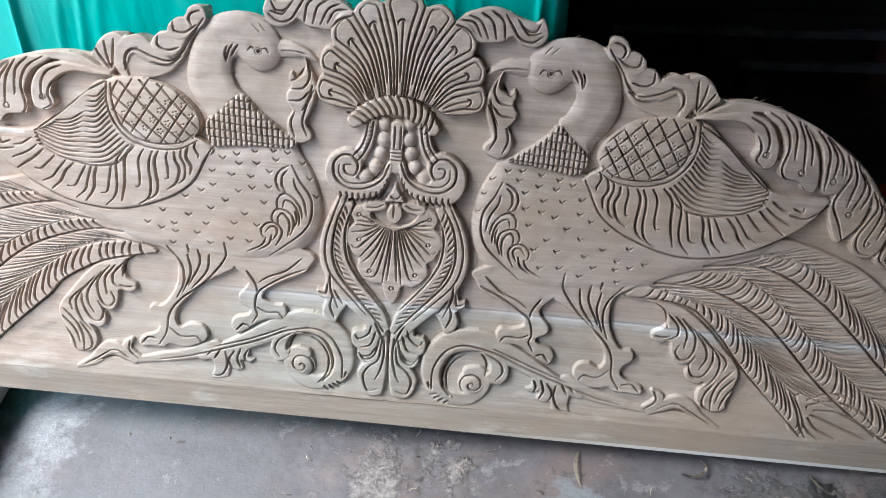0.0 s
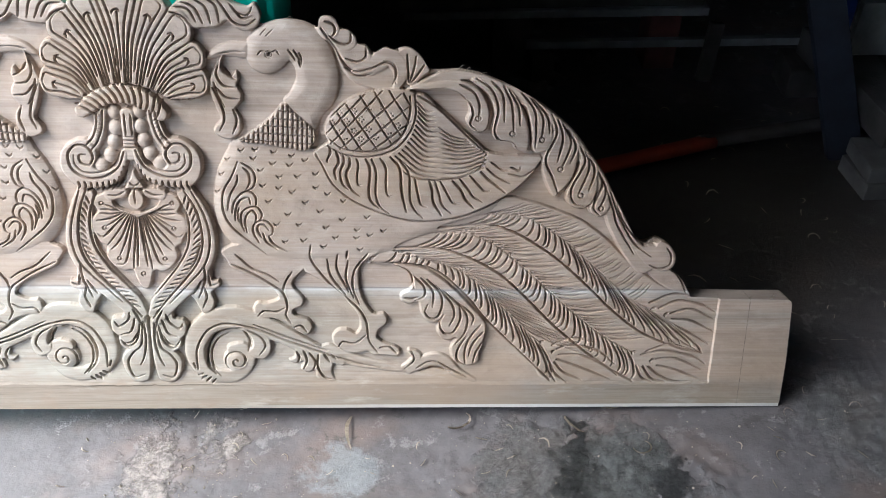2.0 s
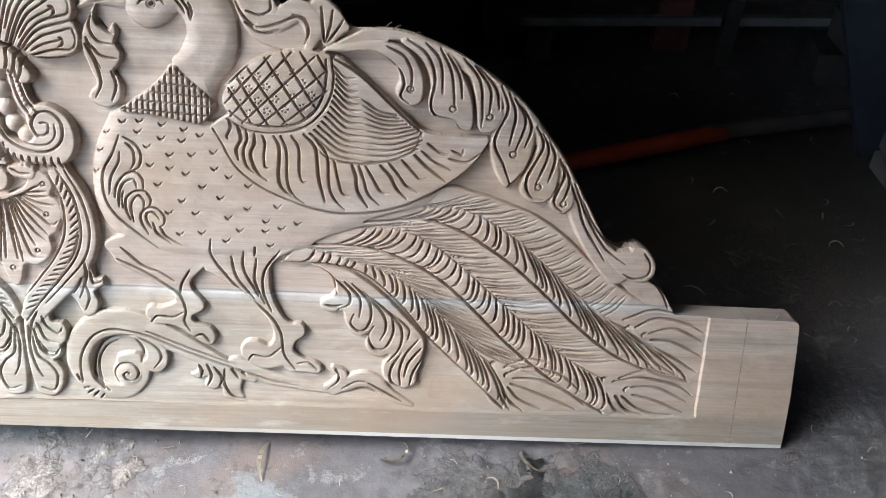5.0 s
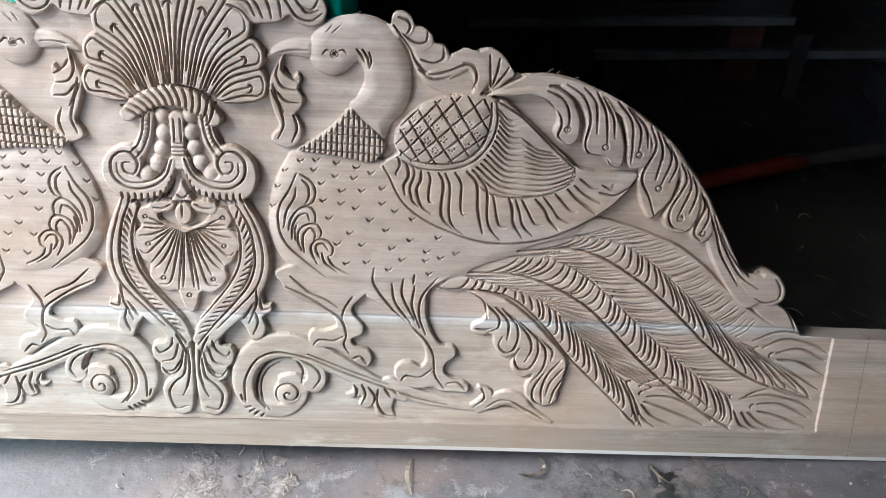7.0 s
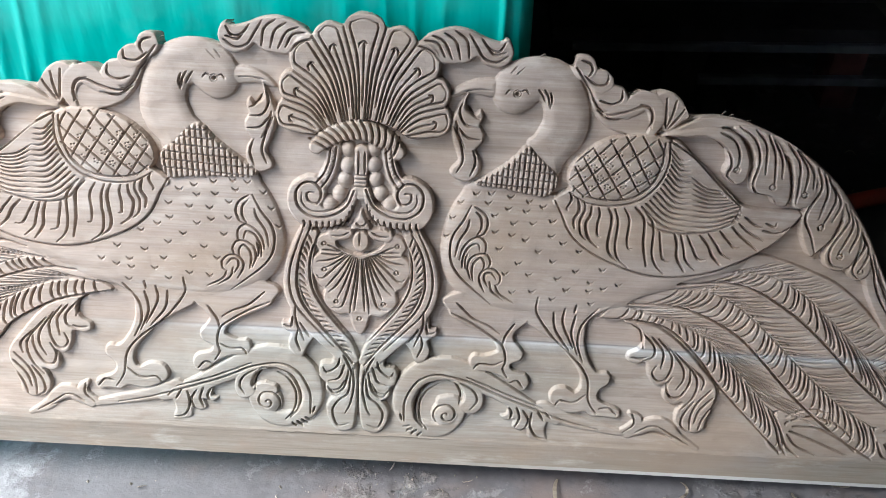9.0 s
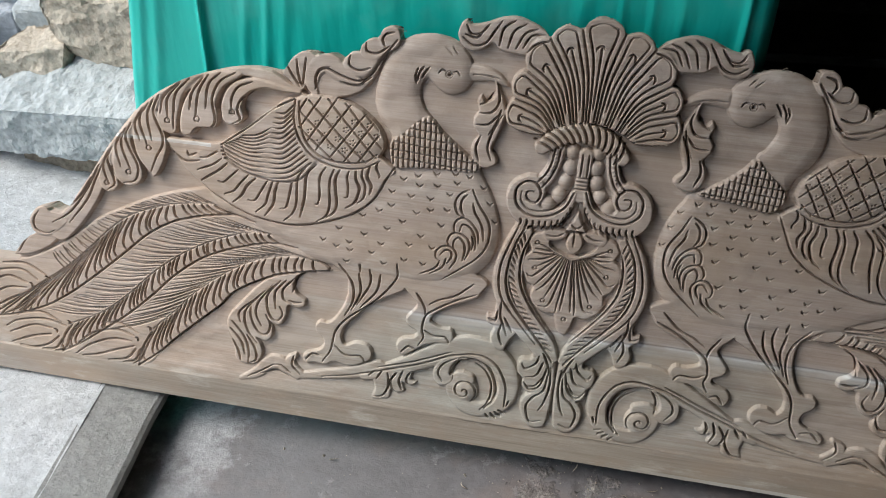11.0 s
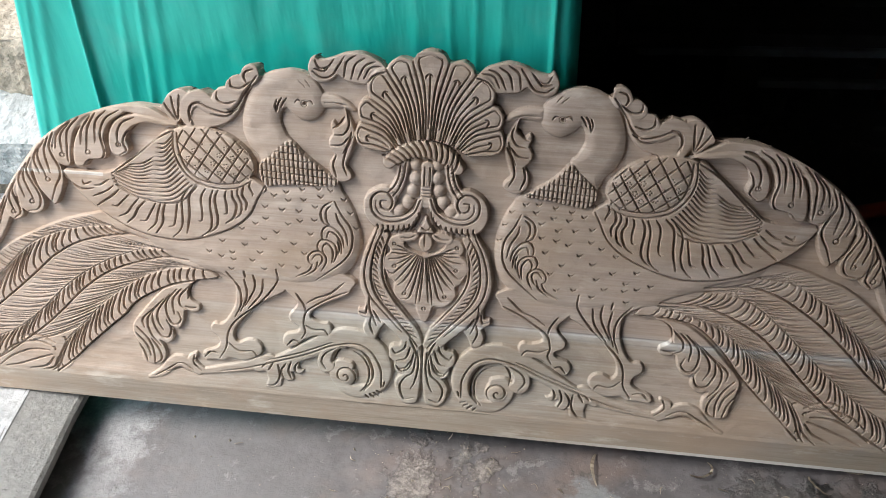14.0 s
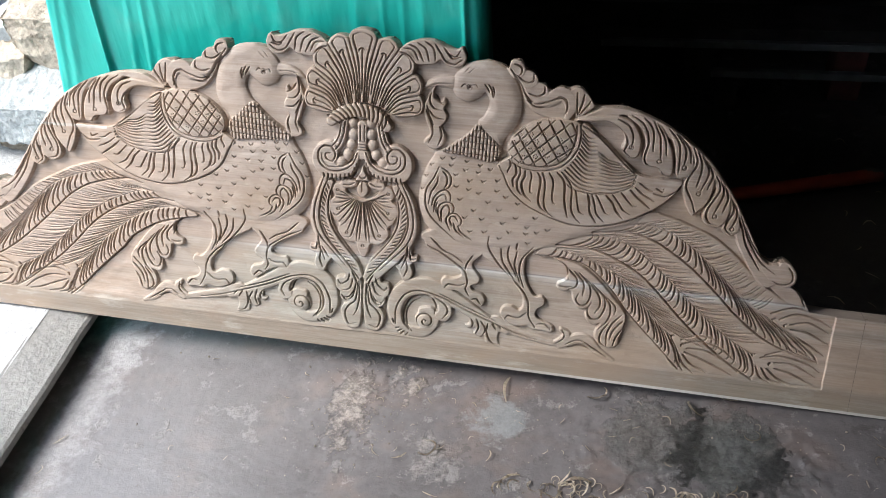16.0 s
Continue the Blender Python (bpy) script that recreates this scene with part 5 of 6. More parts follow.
def build_relief():
    ring_line = np.concatenate([OUTLINE, OUTLINE[:1]])
    win, d, dx, dy, _ = distances(ring_line, 3 * STEP)
    solid = np.zeros((GNY, GNX), bool)
    solid[win] = inside(OUTLINE, win)
    rim = np.zeros((GNY, GNX), bool)
    rim[win] = d < 0.55 * STEP
    solid |= rim
    near = rim[win]
    SHIFT_X[win][near], SHIFT_Y[win][near] = dx[near], dy[near]
    # the birds are cut shallower than the crest, urn and shield between them; the tails sink towards the uncut blocks
    names = np.array([k[0] for k in KINDS])
    carved = ~np.isin(PART, np.nonzero(np.isin(names, ("base_rail", "end_block")))[0])
    deep = np.interp(np.abs(XS - AXIS), [95, 150], [0.86, 0.66])
    sink = np.interp(np.abs(XS - AXIS), [740, 860], [0, 2.8]) * (YS > 44) * (YS < 200)
    shaped = np.where(carved, -6.0 + deep * (HEIGHT - GROUND) - sink, HEIGHT)
    h = shaped - CUT + np.where(carved, 1.25, 0.5) * uneven(11.0, 0.38, 3) + uneven(4.5, 0.16, 4) + uneven(45.0, 0.5, 5) * carved
    # slight hand-cut unevenness
    lim = np.maximum(h, GROUND - 8)
    x = (XS + SHIFT_X) / 1000
    y = (YS + SHIFT_Y) / 1000
    z = lim / 1000
    gy, gx = np.gradient(z, STEP / 1000)
    # along the rims the slope is evened out over the neighbours
    moved = (np.abs(SHIFT_X) + np.abs(SHIFT_Y) > 0).astype(float)
    wide = box_mean(moved) > 0
    gx, gy = np.where(wide, box_mean(gx), gx), np.where(wide, box_mean(gy), gy)
    nrm = np.stack([-gx, -np.ones_like(gx), -gy], -1)
    nrm /= np.linalg.norm(nrm, axis=-1, keepdims=True)
    co = np.stack([x, -z, y], -1).reshape(-1, 3)
    nrm = nrm.reshape(-1, 3)
    cell = solid[:-1, :-1] & solid[1:, :-1] & solid[:-1, 1:] & solid[1:, 1:]
    # a cell belongs to the piece that most of its corners belong to
    c4 = np.stack([PART[:-1, :-1], PART[1:, :-1], PART[:-1, 1:], PART[1:, 1:]], -1)
    c4.sort(axis=-1)
    owner = np.where(c4[..., 1] == c4[..., 2], c4[..., 1], c4[..., 2])
    idx = np.arange(GNY * GNX).reshape(GNY, GNX)
    quads = np.stack([idx[:-1, :-1], idx[:-1, 1:], idx[1:, 1:], idx[1:, :-1]], -1)
    made = {}
    for k, (name, parent, label) in enumerate(KINDS):
        use = quads[cell & (owner == k)]
        if len(use) < 4:
            continue
        ids, inv = np.unique(use.reshape(-1), return_inverse=True)
        verts, normals, faces = co[ids], nrm[ids], inv.reshape(-1, 4)
        if k == 0:
            # sides and back of the board
            allq = quads[cell]
            e = np.concatenate([allq[:, [0, 1]], allq[:, [1, 2]], allq[:, [2, 3]], allq[:, [3, 0]]])
            key = np.sort(e, axis=1)
            _, first, count = np.unique(key[:, 0].astype(np.int64) * (GNY * GNX) + key[:, 1], return_index=True, return_counts=True)
            rims = e[first[count == 1]]
            rid, rinv = np.unique(rims.reshape(-1), return_inverse=True)
            front = co[rid]
            back = front.copy()
            back[:, 1] = THICK / 1000
            n0 = len(verts)
            arch = front[:, 2] > 0.195
            verts = np.concatenate([verts, front, back])
            side = rinv.reshape(-1, 2)
            out = np.zeros((len(rid), 3))
            dv = co[rims[:, 1]] - co[rims[:, 0]]
            perp = np.stack([dv[:, 2], np.zeros(len(dv)), -dv[:, 0]], 1)
            np.add.at(out, side[:, 0], perp)
            np.add.at(out, side[:, 1], perp)
            out /= np.maximum(np.linalg.norm(out, axis=1, keepdims=True), 1e-9)
            normals = np.concatenate([normals, out, out])
            m = len(rid)
            # the carver has bevelled the edge away behind the arch
            verts[n0 + m:][arch] -= out[arch] * 0.004
            faces = np.concatenate([faces, np.stack([n0 + side[:, 1], n0 + side[:, 0], n0 + m + side[:, 0], n0 + m + side[:, 1]], 1)])
        me = bpy.data.meshes.new(name)
        me.vertices.add(len(verts))
        me.vertices.foreach_set("co", verts.astype(np.float32).ravel())
        me.loops.add(faces.size)
        me.loops.foreach_set("vertex_index", faces.astype(np.int32).ravel())
        me.polygons.add(len(faces))
        me.polygons.foreach_set("loop_start", np.arange(0, faces.size, 4, dtype=np.int32))
        me.polygons.foreach_set("use_smooth", np.ones(len(faces), bool))
        me.update(calc_edges=True)
        me.normals_split_custom_set_from_vertices(normals.astype(np.float32))
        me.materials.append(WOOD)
        ob = new(name, me)
        ob.parent = made.get(parent, HEADBOARD)
        tagged(ob, label)
        made[k] = ob
    # the flat back, in level strips
    bm = bmesh.new()
    lines = []
    for j in range(2, GNY - 1, 10):
        cols = np.nonzero(solid[j])[0]
        if len(cols) < 60 or GY0 + STEP * j > 420:
            break
        yy = (GY0 + STEP * j) / 1000
        lines.append([bm.verts.new(((GX0 + STEP * i) / 1000, THICK / 1000, yy)) for i in (cols[0] + 45, cols[-1] - 45)])
    for a, b in zip(lines, lines[1:]):
        bm.faces.new((a[0], b[0], b[1], a[1]))
    part("back_face", bm, WOOD, HEADBOARD, "rough sawn back of the board")


build_relief()


def splinter(x, y, length, lift, turn):
    """A curled sliver of wood left standing on a cut edge of the board (millimetres on the board)."""
    bm = bmesh.new()
    n = 7
    rows = []
    for i in range(n + 1):
        t = i / n
        w = 0.0011 * (1 - 0.8 * t)
        px, pz = length * t * math.cos(turn * t), lift * math.sin(2.2 * t)
        rows.append([bm.verts.new((px, -w, pz)), bm.verts.new((px, w, pz)), bm.verts.new((px, w, pz + 0.0008)), bm.verts.new((px, -w, pz + 0.0008))])
    for a, b in zip(rows, rows[1:]):
        for k in range(4):
            bm.faces.new((a[k], a[(k + 1) % 4], b[(k + 1) % 4], b[k]))
    bm.faces.new(rows[0][::-1])
    bm.faces.new(rows[-1])
    ob = part("splinter", bm, WOOD, HEADBOARD)
    ob.location = (x / 1000, 0.004, y / 1000)
    return ob


for row in ((452, 521, 0.012, 0.006, 0.9), (462, 520, 0.009, 0.004, -0.6), (484, 515, 0.008, 0.003, 0.5), (944, 185, 0.004, 0.010, 0.3), (938, 185, 0.007, 0.003, 0.4), (906, 185.5, 0.006, 0.003, 0.2),
            (741, 276, 0.006, 0.005, 0.5), (-236, 581, 0.008, 0.003, 0.7), (226, 582, 0.007, 0.003, 0.4), (968, 96, 0.005, 0.004, 1.2)):
    splinter(*row)


# ---- the heap of quarry stones in the yard ----
def stone(x, y, z, sx, sy, sz, seed, mat, label, turn=0.0, tip=0.0):
    """A rough-broken block: the hull of a few jittered corners, then split and roughened."""
    rnd = random.Random(seed)
    bm = bmesh.new()
    for cx in (-1, 1):
        for cy in (-1, 1):
            for cz in (-1, 1):
                bm.verts.new((cx * sx / 2 * rnd.uniform(0.72, 1.05), cy * sy / 2 * rnd.uniform(0.72, 1.05), cz * sz / 2 * rnd.uniform(0.72, 1.05)))
    for _ in range(6):
        v = Vector((rnd.uniform(-1, 1), rnd.uniform(-1, 1), rnd.uniform(-1, 1))).normalized()
        bm.verts.new((v.x * sx * 0.58, v.y * sy * 0.58, v.z * sz * 0.58))
    bmesh.ops.convex_hull(bm, input=bm.verts[:])
    bmesh.ops.delete(bm, geom=[v for v in bm.verts if not v.link_faces], context="VERTS")
    bmesh.ops.bevel(bm, geom=bm.edges[:], offset=min(sx, sy, sz) * 0.035, segments=2, profile=0.5, affect="EDGES")
    bmesh.ops.triangulate(bm, faces=bm.faces[:])
    for _ in range(4):
        long = [e for e in bm.edges if e.calc_length() > 0.022]
        if not long:
            break
        bmesh.ops.subdivide_edges(bm, edges=long, cuts=1)
        bmesh.ops.triangulate(bm, faces=bm.faces[:])
    bm.normal_update()
    for v in bm.verts:
        p = v.co * 9 + Vector((seed, 0, 0))
        v.co += v.normal * (0.014 * noise.noise(p) + 0.007 * noise.noise(p * 3) + 0.003 * noise.noise(p * 9))
    ob = part("stone", bm, mat)
    ob.matrix_world = pose(x, y, z, tip, 0, turn)
    return tagged(ob, label, "stone", "quarry stones in the yard")


def block_stone(corners, seed, mat, label):
    """A quarried block by its eight corners (front then back, each low left, low right, high left, high right), its faces split rough."""
    rnd = random.Random(seed)
    centre = sum((Vector(c) for c in corners), Vector()) / len(corners)
    bm = bmesh.new()
    for c in corners:
        bm.verts.new(Vector(c) - centre)
    for a in range(8):
        for b in range(a):
            if rnd.random() < 0.45:
                mid = (Vector(corners[a]) + Vector(corners[b])) / 2 - centre
                bm.verts.new(mid * rnd.uniform(0.97, 1.09))
    bmesh.ops.convex_hull(bm, input=bm.verts[:])
    bmesh.ops.delete(bm, geom=[v for v in bm.verts if not v.link_faces], context="VERTS")
    bmesh.ops.triangulate(bm, faces=bm.faces[:])
    for _ in range(6):
        long = [e for e in bm.edges if e.calc_length() > 0.010]
        if not long:
            break
        bmesh.ops.subdivide_edges(bm, edges=long, cuts=1)
        bmesh.ops.triangulate(bm, faces=bm.faces[:])
    bm.normal_update()
    for v in bm.verts:
        p = v.co * 8 + Vector((seed, 0, 0))
        ledge = abs(noise.noise(Vector((p.x * 0.8, p.y * 0.8, p.z * 2.6)))) ** 0.6
        v.co += v.normal * (0.011 * noise.noise(p) - 0.010 * ledge + 0.006 * noise.noise(p * 3.1) + 0.0035 * noise.noise(p * 8) + 0.002 * noise.noise(p * 19))
    ob = part("stone", bm, mat)
    ob.location = centre
    return tagged(ob, label, "stone", "quarry stones in the yard")


block_stone(((-1.03, 0.63, 0.305), (-0.80, 0.60, 0.285), (-1.065, 0.62, 0.43), (-0.80, 0.60, 0.435), (-1.08, 0.95, 0.30), (-0.80, 0.92, 0.29), (-1.09, 0.95, 0.49), (-0.80, 0.92, 0.50)), 3, ROCK_BUFF, "large squarish buff stone on the heap")
block_stone(((-1.175, 0.60, 0.235), (-1.03, 0.59, 0.265), (-1.20, 0.59, 0.315), (-1.01, 0.60, 0.335), (-1.16, 0.70, 0.24), (-1.03, 0.70, 0.25), (-1.15, 0.69, 0.335), (-1.05, 0.69, 0.35)), 7, ROCK_BUFF, "small buff stone wedged in the heap")
block_stone(((-1.20, 0.52, 0.125), (-0.83, 0.49, 0.130), (-1.135, 0.50, 0.240), (-0.81, 0.49, 0.250), (-1.22, 0.78, 0.14), (-0.80, 0.80, 0.14), (-1.08, 0.68, 0.318), (-0.80, 0.68, 0.318), (-1.31, 0.56, 0.185)), 11, ROCK_GREY, "broad pale grey stone low in the heap")
block_stone(((-1.17, 0.56, 0.070), (-0.86, 0.53, 0.065), (-1.18, 0.56, 0.150), (-0.86, 0.52, 0.150), (-1.16, 0.74, 0.07), (-0.84, 0.74, 0.07), (-1.14, 0.73, 0.15), (-0.84, 0.73, 0.15)), 13, ROCK_EARTHY, "earth-stained brown stone under the heap")
for row in (
    (-1.43, 0.87, 0.205, 0.20, 0.26, 0.32, 19, ROCK_DARK, "tall dark grey stone in the heap", 1, 7),
    (-1.31, 0.86, 0.265, 0.14, 0.14, 0.10, 23, ROCK_BLUE, "broken blue-grey stone on the heap", -10, -3),
    (-1.32, 0.91, 0.325, 0.13, 0.14, 0.09, 27, ROCK_BLUE, "flat blue-grey stone on the heap", 11, -6),
    (-1.485, 1.00, 0.315, 0.14, 0.20, 0.10, 31, ROCK_GREY, "grey stone at the top of the heap", -4, 5),
    (-1.39, 1.02, 0.335, 0.15, 0.16, 0.09, 35, ROCK_BLUE, "small slab of grey stone on top", -5, 5),
    (-1.315, 0.74, 0.165, 0.12, 0.14, 0.13, 39, ROCK_DARK, "small dark stone between larger ones", 11, -6),
    (-1.33, 0.60, 0.085, 0.20, 0.17, 0.10, 43, ROCK_GREY, "pale grey stone at the heap's foot", -9, -3),
    (-1.30, 0.92, 0.16, 0.22, 0.22, 0.22, 45, ROCK_DARK, "dark stone filling the heap", 14, 2),
    (-1.08, 0.90, 0.20, 0.40, 0.25, 0.34, 47, ROCK_GREY, "grey stone buried in the heap", 1, 7),
    (-1.62, 0.92, 0.17, 0.24, 0.26, 0.26, 49, ROCK_GREY, "grey stone on the heap's flank", 8, 3),
    (-1.67, 1.18, 0.20, 0.42, 0.30, 0.40, 51, ROCK_GREY, "large grey stone behind the heap", 8, 0),
    (-1.00, 0.95, 0.50, 0.34, 0.25, 0.28, 55, ROCK_BUFF, "buff stone at the back of the heap", -11, -7),
    (-1.88, 1.07, 0.25, 0.35, 0.40, 0.50, 59, ROCK_GREY, "large grey stone at the heap's end", 7, 1),
    (-1.38, 1.16, 0.22, 0.36, 0.22, 0.44, 63, ROCK_GREY, "rough grey stone at the heap's back", 5, 0),
):
    stone(*row)


def blue_cloth():
    bm = bmesh.new()
    n = 24
    rows = []
    for j in range(n + 1):
        row = []
        for i in range(13):
            a, b = i / 12, j / n
            x = -1.255 + 0.09 * a + 0.03 * b
            y = 0.84 + 0.02 * math.sin(a * 9 + b * 3) + 0.08 * b
            row.append(bm.verts.new((x, y, 0.22 + 0.30 * b + 0.01 * math.sin(a * 14))))
        rows.append(row)
    for a, b in zip(rows, rows[1:]):
        for i in range(12):
            bm.faces.new((a[i], a[i + 1], b[i + 1], b[i]))
    bmesh.ops.solidify(bm, geom=bm.faces[:], thickness=0.003)
    return tagged(smooth(part("plastic_sack", bm, simple("blue_plastic", (0.03, 0.20, 0.55), 0.4, 0, 12, 0.3))), "crumpled blue plastic sack among the stones", "sack")


blue_cloth()


# ---- the wrapped sheet that the carving leans on ----
def tarp():
    thing = tagged(new("wrapped_board"), "upright board wrapped in creased teal plastic sheet", "tarpaulin")
    z0, z1, d = 0.20, 1.75, 0.05
    nx, nz = 300, 200
    bm = bmesh.new()
    # folds: place at the height of 0.8, height of the ridge, width, lean; the two cords run down the seams
    folds = [(-0.516, 0.011, 0.0048, 0.05), (-0.555, 0.003, 0.010, 0.20), (-0.575, 0.002, 0.006, 0.22), (-0.43, 0.002, 0.007, 0.14), (-0.40, 0.0025, 0.006, 0.13), (-0.375, 0.002, 0.008, 0.12), (-0.26, 0.002, 0.03, 0.08), (-0.12, 0.003, 0.02, 0.05), (0.02, 0.0015, 0.010, 0.03), (0.07, 0.002, 0.006, 0.03), (0.105, 0.002, 0.006, 0.02), (0.14, 0.0015, 0.007, 0.02), (0.212, 0.007, 0.0048, 0.01)]

    def edges(z):
        return -0.612 + 0.205 * (min(z, 1.05) - 0.8), 0.248 + 0.01 * (z - 0.8)

    def surface(x, z, edge):
        w = 0.0
        for fx, amp, wid, lean in folds:
            c = fx + lean * (z - 0.8) + 0.003 * math.sin(z * 7 + fx * 9)
            w += amp * math.exp(-((x - c) / wid) ** 2)
        p = Vector((x * 5, z * 2.0, 1))
        w += 0.007 * noise.noise(p) + 0.0022 * noise.noise(p * 3.3) + 0.0012 * noise.noise(Vector((x * 40, z * 16, 4)))
        return 0.256 - 0.055 * x - w + 0.022 * max(0.0, 1 - edge / 0.02) ** 2

    rows = []
    for j in range(nz + 1):
        z = z0 + (z1 - z0) * j / nz
        row = []
        x0, x1 = edges(z)
        for i in range(nx + 1):
            x = x0 + (x1 - x0) * i / nx
            row.append(bm.verts.new((x, surface(x, z, min(x - x0, x1 - x)), z)))
        # the sides wrap round the board
        l, r = row[0].co, row[-1].co
        row.insert(0, bm.verts.new((l.x + 0.002, l.y + d, z)))
        row.append(bm.verts.new((r.x - 0.002, r.y + d, z)))
        rows.append(row)
    for a, b in zip(rows, rows[1:]):
        for i in range(len(a) - 1):
            bm.faces.new((a[i], a[i + 1], b[i + 1], b[i]))
    smooth(part("plastic_sheet", bm, TEAL, thing))
    bm = bmesh.new()
    corners = []
    for z in (-0.005, 0.4, 1.1, z1 - 0.003):
        a, b = edges(max(z, 0.06))
        corners.append([bm.verts.new((x, 0.256 - 0.055 * x + off, z)) for x, off in ((a + 0.012, 0.03), (b - 0.012, 0.03), (b - 0.012, d), (a + 0.012, d))])
    for p, q in zip(corners, corners[1:]):
        for k in range(4):
            bm.faces.new((p[k], p[(k + 1) % 4], q[(k + 1) % 4], q[k]))
    bm.faces.new(corners[0][::-1])
    bm.faces.new(corners[-1])
    part("board", bm, PLASTER, thing, "dark board inside the wrapping")


tarp()


# ---- things lying in the dark of the shed ----
DARK_TIMBER = simple("weathered_timber", (0.075, 0.066, 0.058), 0.9, 0, 14, 0.35, 0.5, 0.003)
GREY_TIMBER = simple("grey_timber", (0.27, 0.27, 0.255), 0.85, 0, 14, 0.3, 0.5, 0.003)
BLOCK_TIMBER = simple("dull_grey_timber", (0.11, 0.107, 0.10), 0.9, 0, 14, 0.3, 0.5, 0.003)
ORANGE = simple("orange_paint", (0.36, 0.048, 0.016), 0.6, 0, 18, 0.2)
BLUE_PAINT = simple("blue_paint", (0.013, 0.042, 0.17), 0.45, 0, 18, 0.25)
NAVY = simple("navy_paint", (0.018, 0.022, 0.034), 0.7, 0, 14, 0.4, 0.4, 0.002)
BRICK_RED = simple("dull_red_block", (0.20, 0.075, 0.06), 0.9, 0, 20, 0.25)
SHAVING = simple("wood_shaving", (0.50, 0.435, 0.35), 0.7, 0, 60, 0.2)


def tube_bm(pts, r0, r1, sides=14):
    bm = bmesh.new()
    pts = [Vector(p) for p in pts]
    rings = []
    for i, p in enumerate(pts):
        d = (pts[min(i + 1, len(pts) - 1)] - pts[max(i - 1, 0)]).normalized()
        u = d.orthogonal().normalized()
        v = d.cross(u)
        r = r0 + (r1 - r0) * i / (len(pts) - 1)
        rings.append([bm.verts.new(p + (u * math.cos(a) + v * math.sin(a)) * r) for a in (2 * math.pi * k / sides for k in range(sides))])
    for a, b in zip(rings, rings[1:]):
        for k in range(sides):
            bm.faces.new((a[k], a[(k + 1) % sides], b[(k + 1) % sides], b[k]))
    bm.faces.new(rings[0][::-1])
    bm.faces.new(rings[-1])
    return bm


def pole():
    thing = tagged(new("pole"), "orange-sleeved wooden pole lying on the floor", "pole")
    a, m, b = Vector((0.62, 0.582, 0.022)), Vector((1.085, 0.738, 0.024)), Vector((1.36, 0.80, 0.022))
    smooth(part("sleeve", tube_bm([a + (m - a) * k / 8 for k in range(9)], 0.0165, 0.0175), ORANGE, thing, "orange painted sleeve"))
    smooth(part("shaft", tube_bm([m + (b - m) * k / 8 + Vector((0, 0, 0.002)) for k in range(-1, 9)], 0.016, 0.017), DARK_TIMBER, thing, "bare brown wooden shaft"))


pole()


def timber(x, y, z, sx, sy, sz, turn, mat, label, tip=0.0):
    ob = part("timber", box_bm(sx, sy, sz, (0, 0, sz / 2), 0.004), mat)
    ob.matrix_world = pose(x, y, z, tip, 0, turn)
    return tagged(ob, label, "timber")


timber(1.41, 0.60, -0.002, 0.13, 0.12, 0.038, 3, BLOCK_TIMBER, "short grey timber offcut flat on the floor")
timber(1.413, 0.605, 0.036, 0.125, 0.12, 0.037, -2, BLOCK_TIMBER, "short grey timber offcut under a beam")
timber(1.44, 0.84, 0.073, 0.11, 0.44, 0.07, 3, DARK_TIMBER, "dark timber beam resting on a block")
timber(1.40, 1.02, -0.002, 0.13, 0.12, 0.075, -4, DARK_TIMBER, "short dark timber block on the floor")
timber(1.62, 0.66, -0.002, 0.14, 0.4, 0.10, 6, DARK_TIMBER, "dark timber offcut on the floor")


def machine():
    thing = tagged(new("machine_stand"), "blue painted machine stand on timber beams", "stand")
    part("leg", span_bm(1.462, 1.512, 0.69, 0.73, 0.143, 0.75, 0.004), BLUE_PAINT, thing)
    part("leg", span_bm(1.462, 1.512, 1.09, 1.13, -0.002, 0.75, 0.004), BLUE_PAINT, thing)
    part("leg", span_bm(1.95, 2.0, 0.69, 0.73, -0.002, 0.75, 0.004), BLUE_PAINT, thing)
    part("leg", span_bm(1.95, 2.0, 1.09, 1.13, -0.002, 0.75, 0.004), BLUE_PAINT, thing)
    part("top", span_bm(1.43, 2.04, 0.65, 1.17, 0.75, 0.80, 0.006), BLUE_PAINT, thing)
    part("rail", span_bm(1.512, 1.95, 0.695, 0.725, 0.40, 0.45, 0.004), BLUE_PAINT, thing)


machine()


def timber_bench():
    """A low stack of planks on blocks at the back."""
    thing = tagged(new("plank_stack"), "grey planks stacked on short blocks near the back", "plank stack")
    part("support_block", span_bm(1.015, 1.095, 1.125, 1.22, -0.002, 0.145, 0.004), BRICK_RED, thing, "dull red block")
    part("support_block", span_bm(0.62, 0.72, 1.125, 1.22, -0.002, 0.145, 0.004), DARK_TIMBER, thing)
    part("plank", span_bm(0.40, 1.158, 1.12, 1.28, 0.145, 0.165, 0.003), GREY_TIMBER, thing)
    part("plank", span_bm(0.35, 1.145, 1.13, 1.29, 0.167, 0.20, 0.003), DARK_TIMBER, thing)


timber_bench()
tagged(part("timber_batten", span_bm(0.70, 1.68, 1.092, 1.112, 0.075, 0.095, 0.002), GREY_TIMBER), "long pale batten lying across blocks", "batten")
timber(0.74, 1.10, -0.002, 0.06, 0.06, 0.076, 8, DARK_TIMBER, "short dark block under a batten")
timber(1.60, 1.10, -0.002, 0.06, 0.06, 0.076, -5, DARK_TIMBER, "short dark block under a batten")
scrap = part("timber_offcut", box_bm(0.035, 0.02, 0.15, (0, 0, 0.075), 0.003), DARK_TIMBER)
scrap.matrix_world = pose(1.155, 1.062, -0.003, -7, 6, 4)
tagged(scrap, "small grey offcut leaning on the batten", "timber")


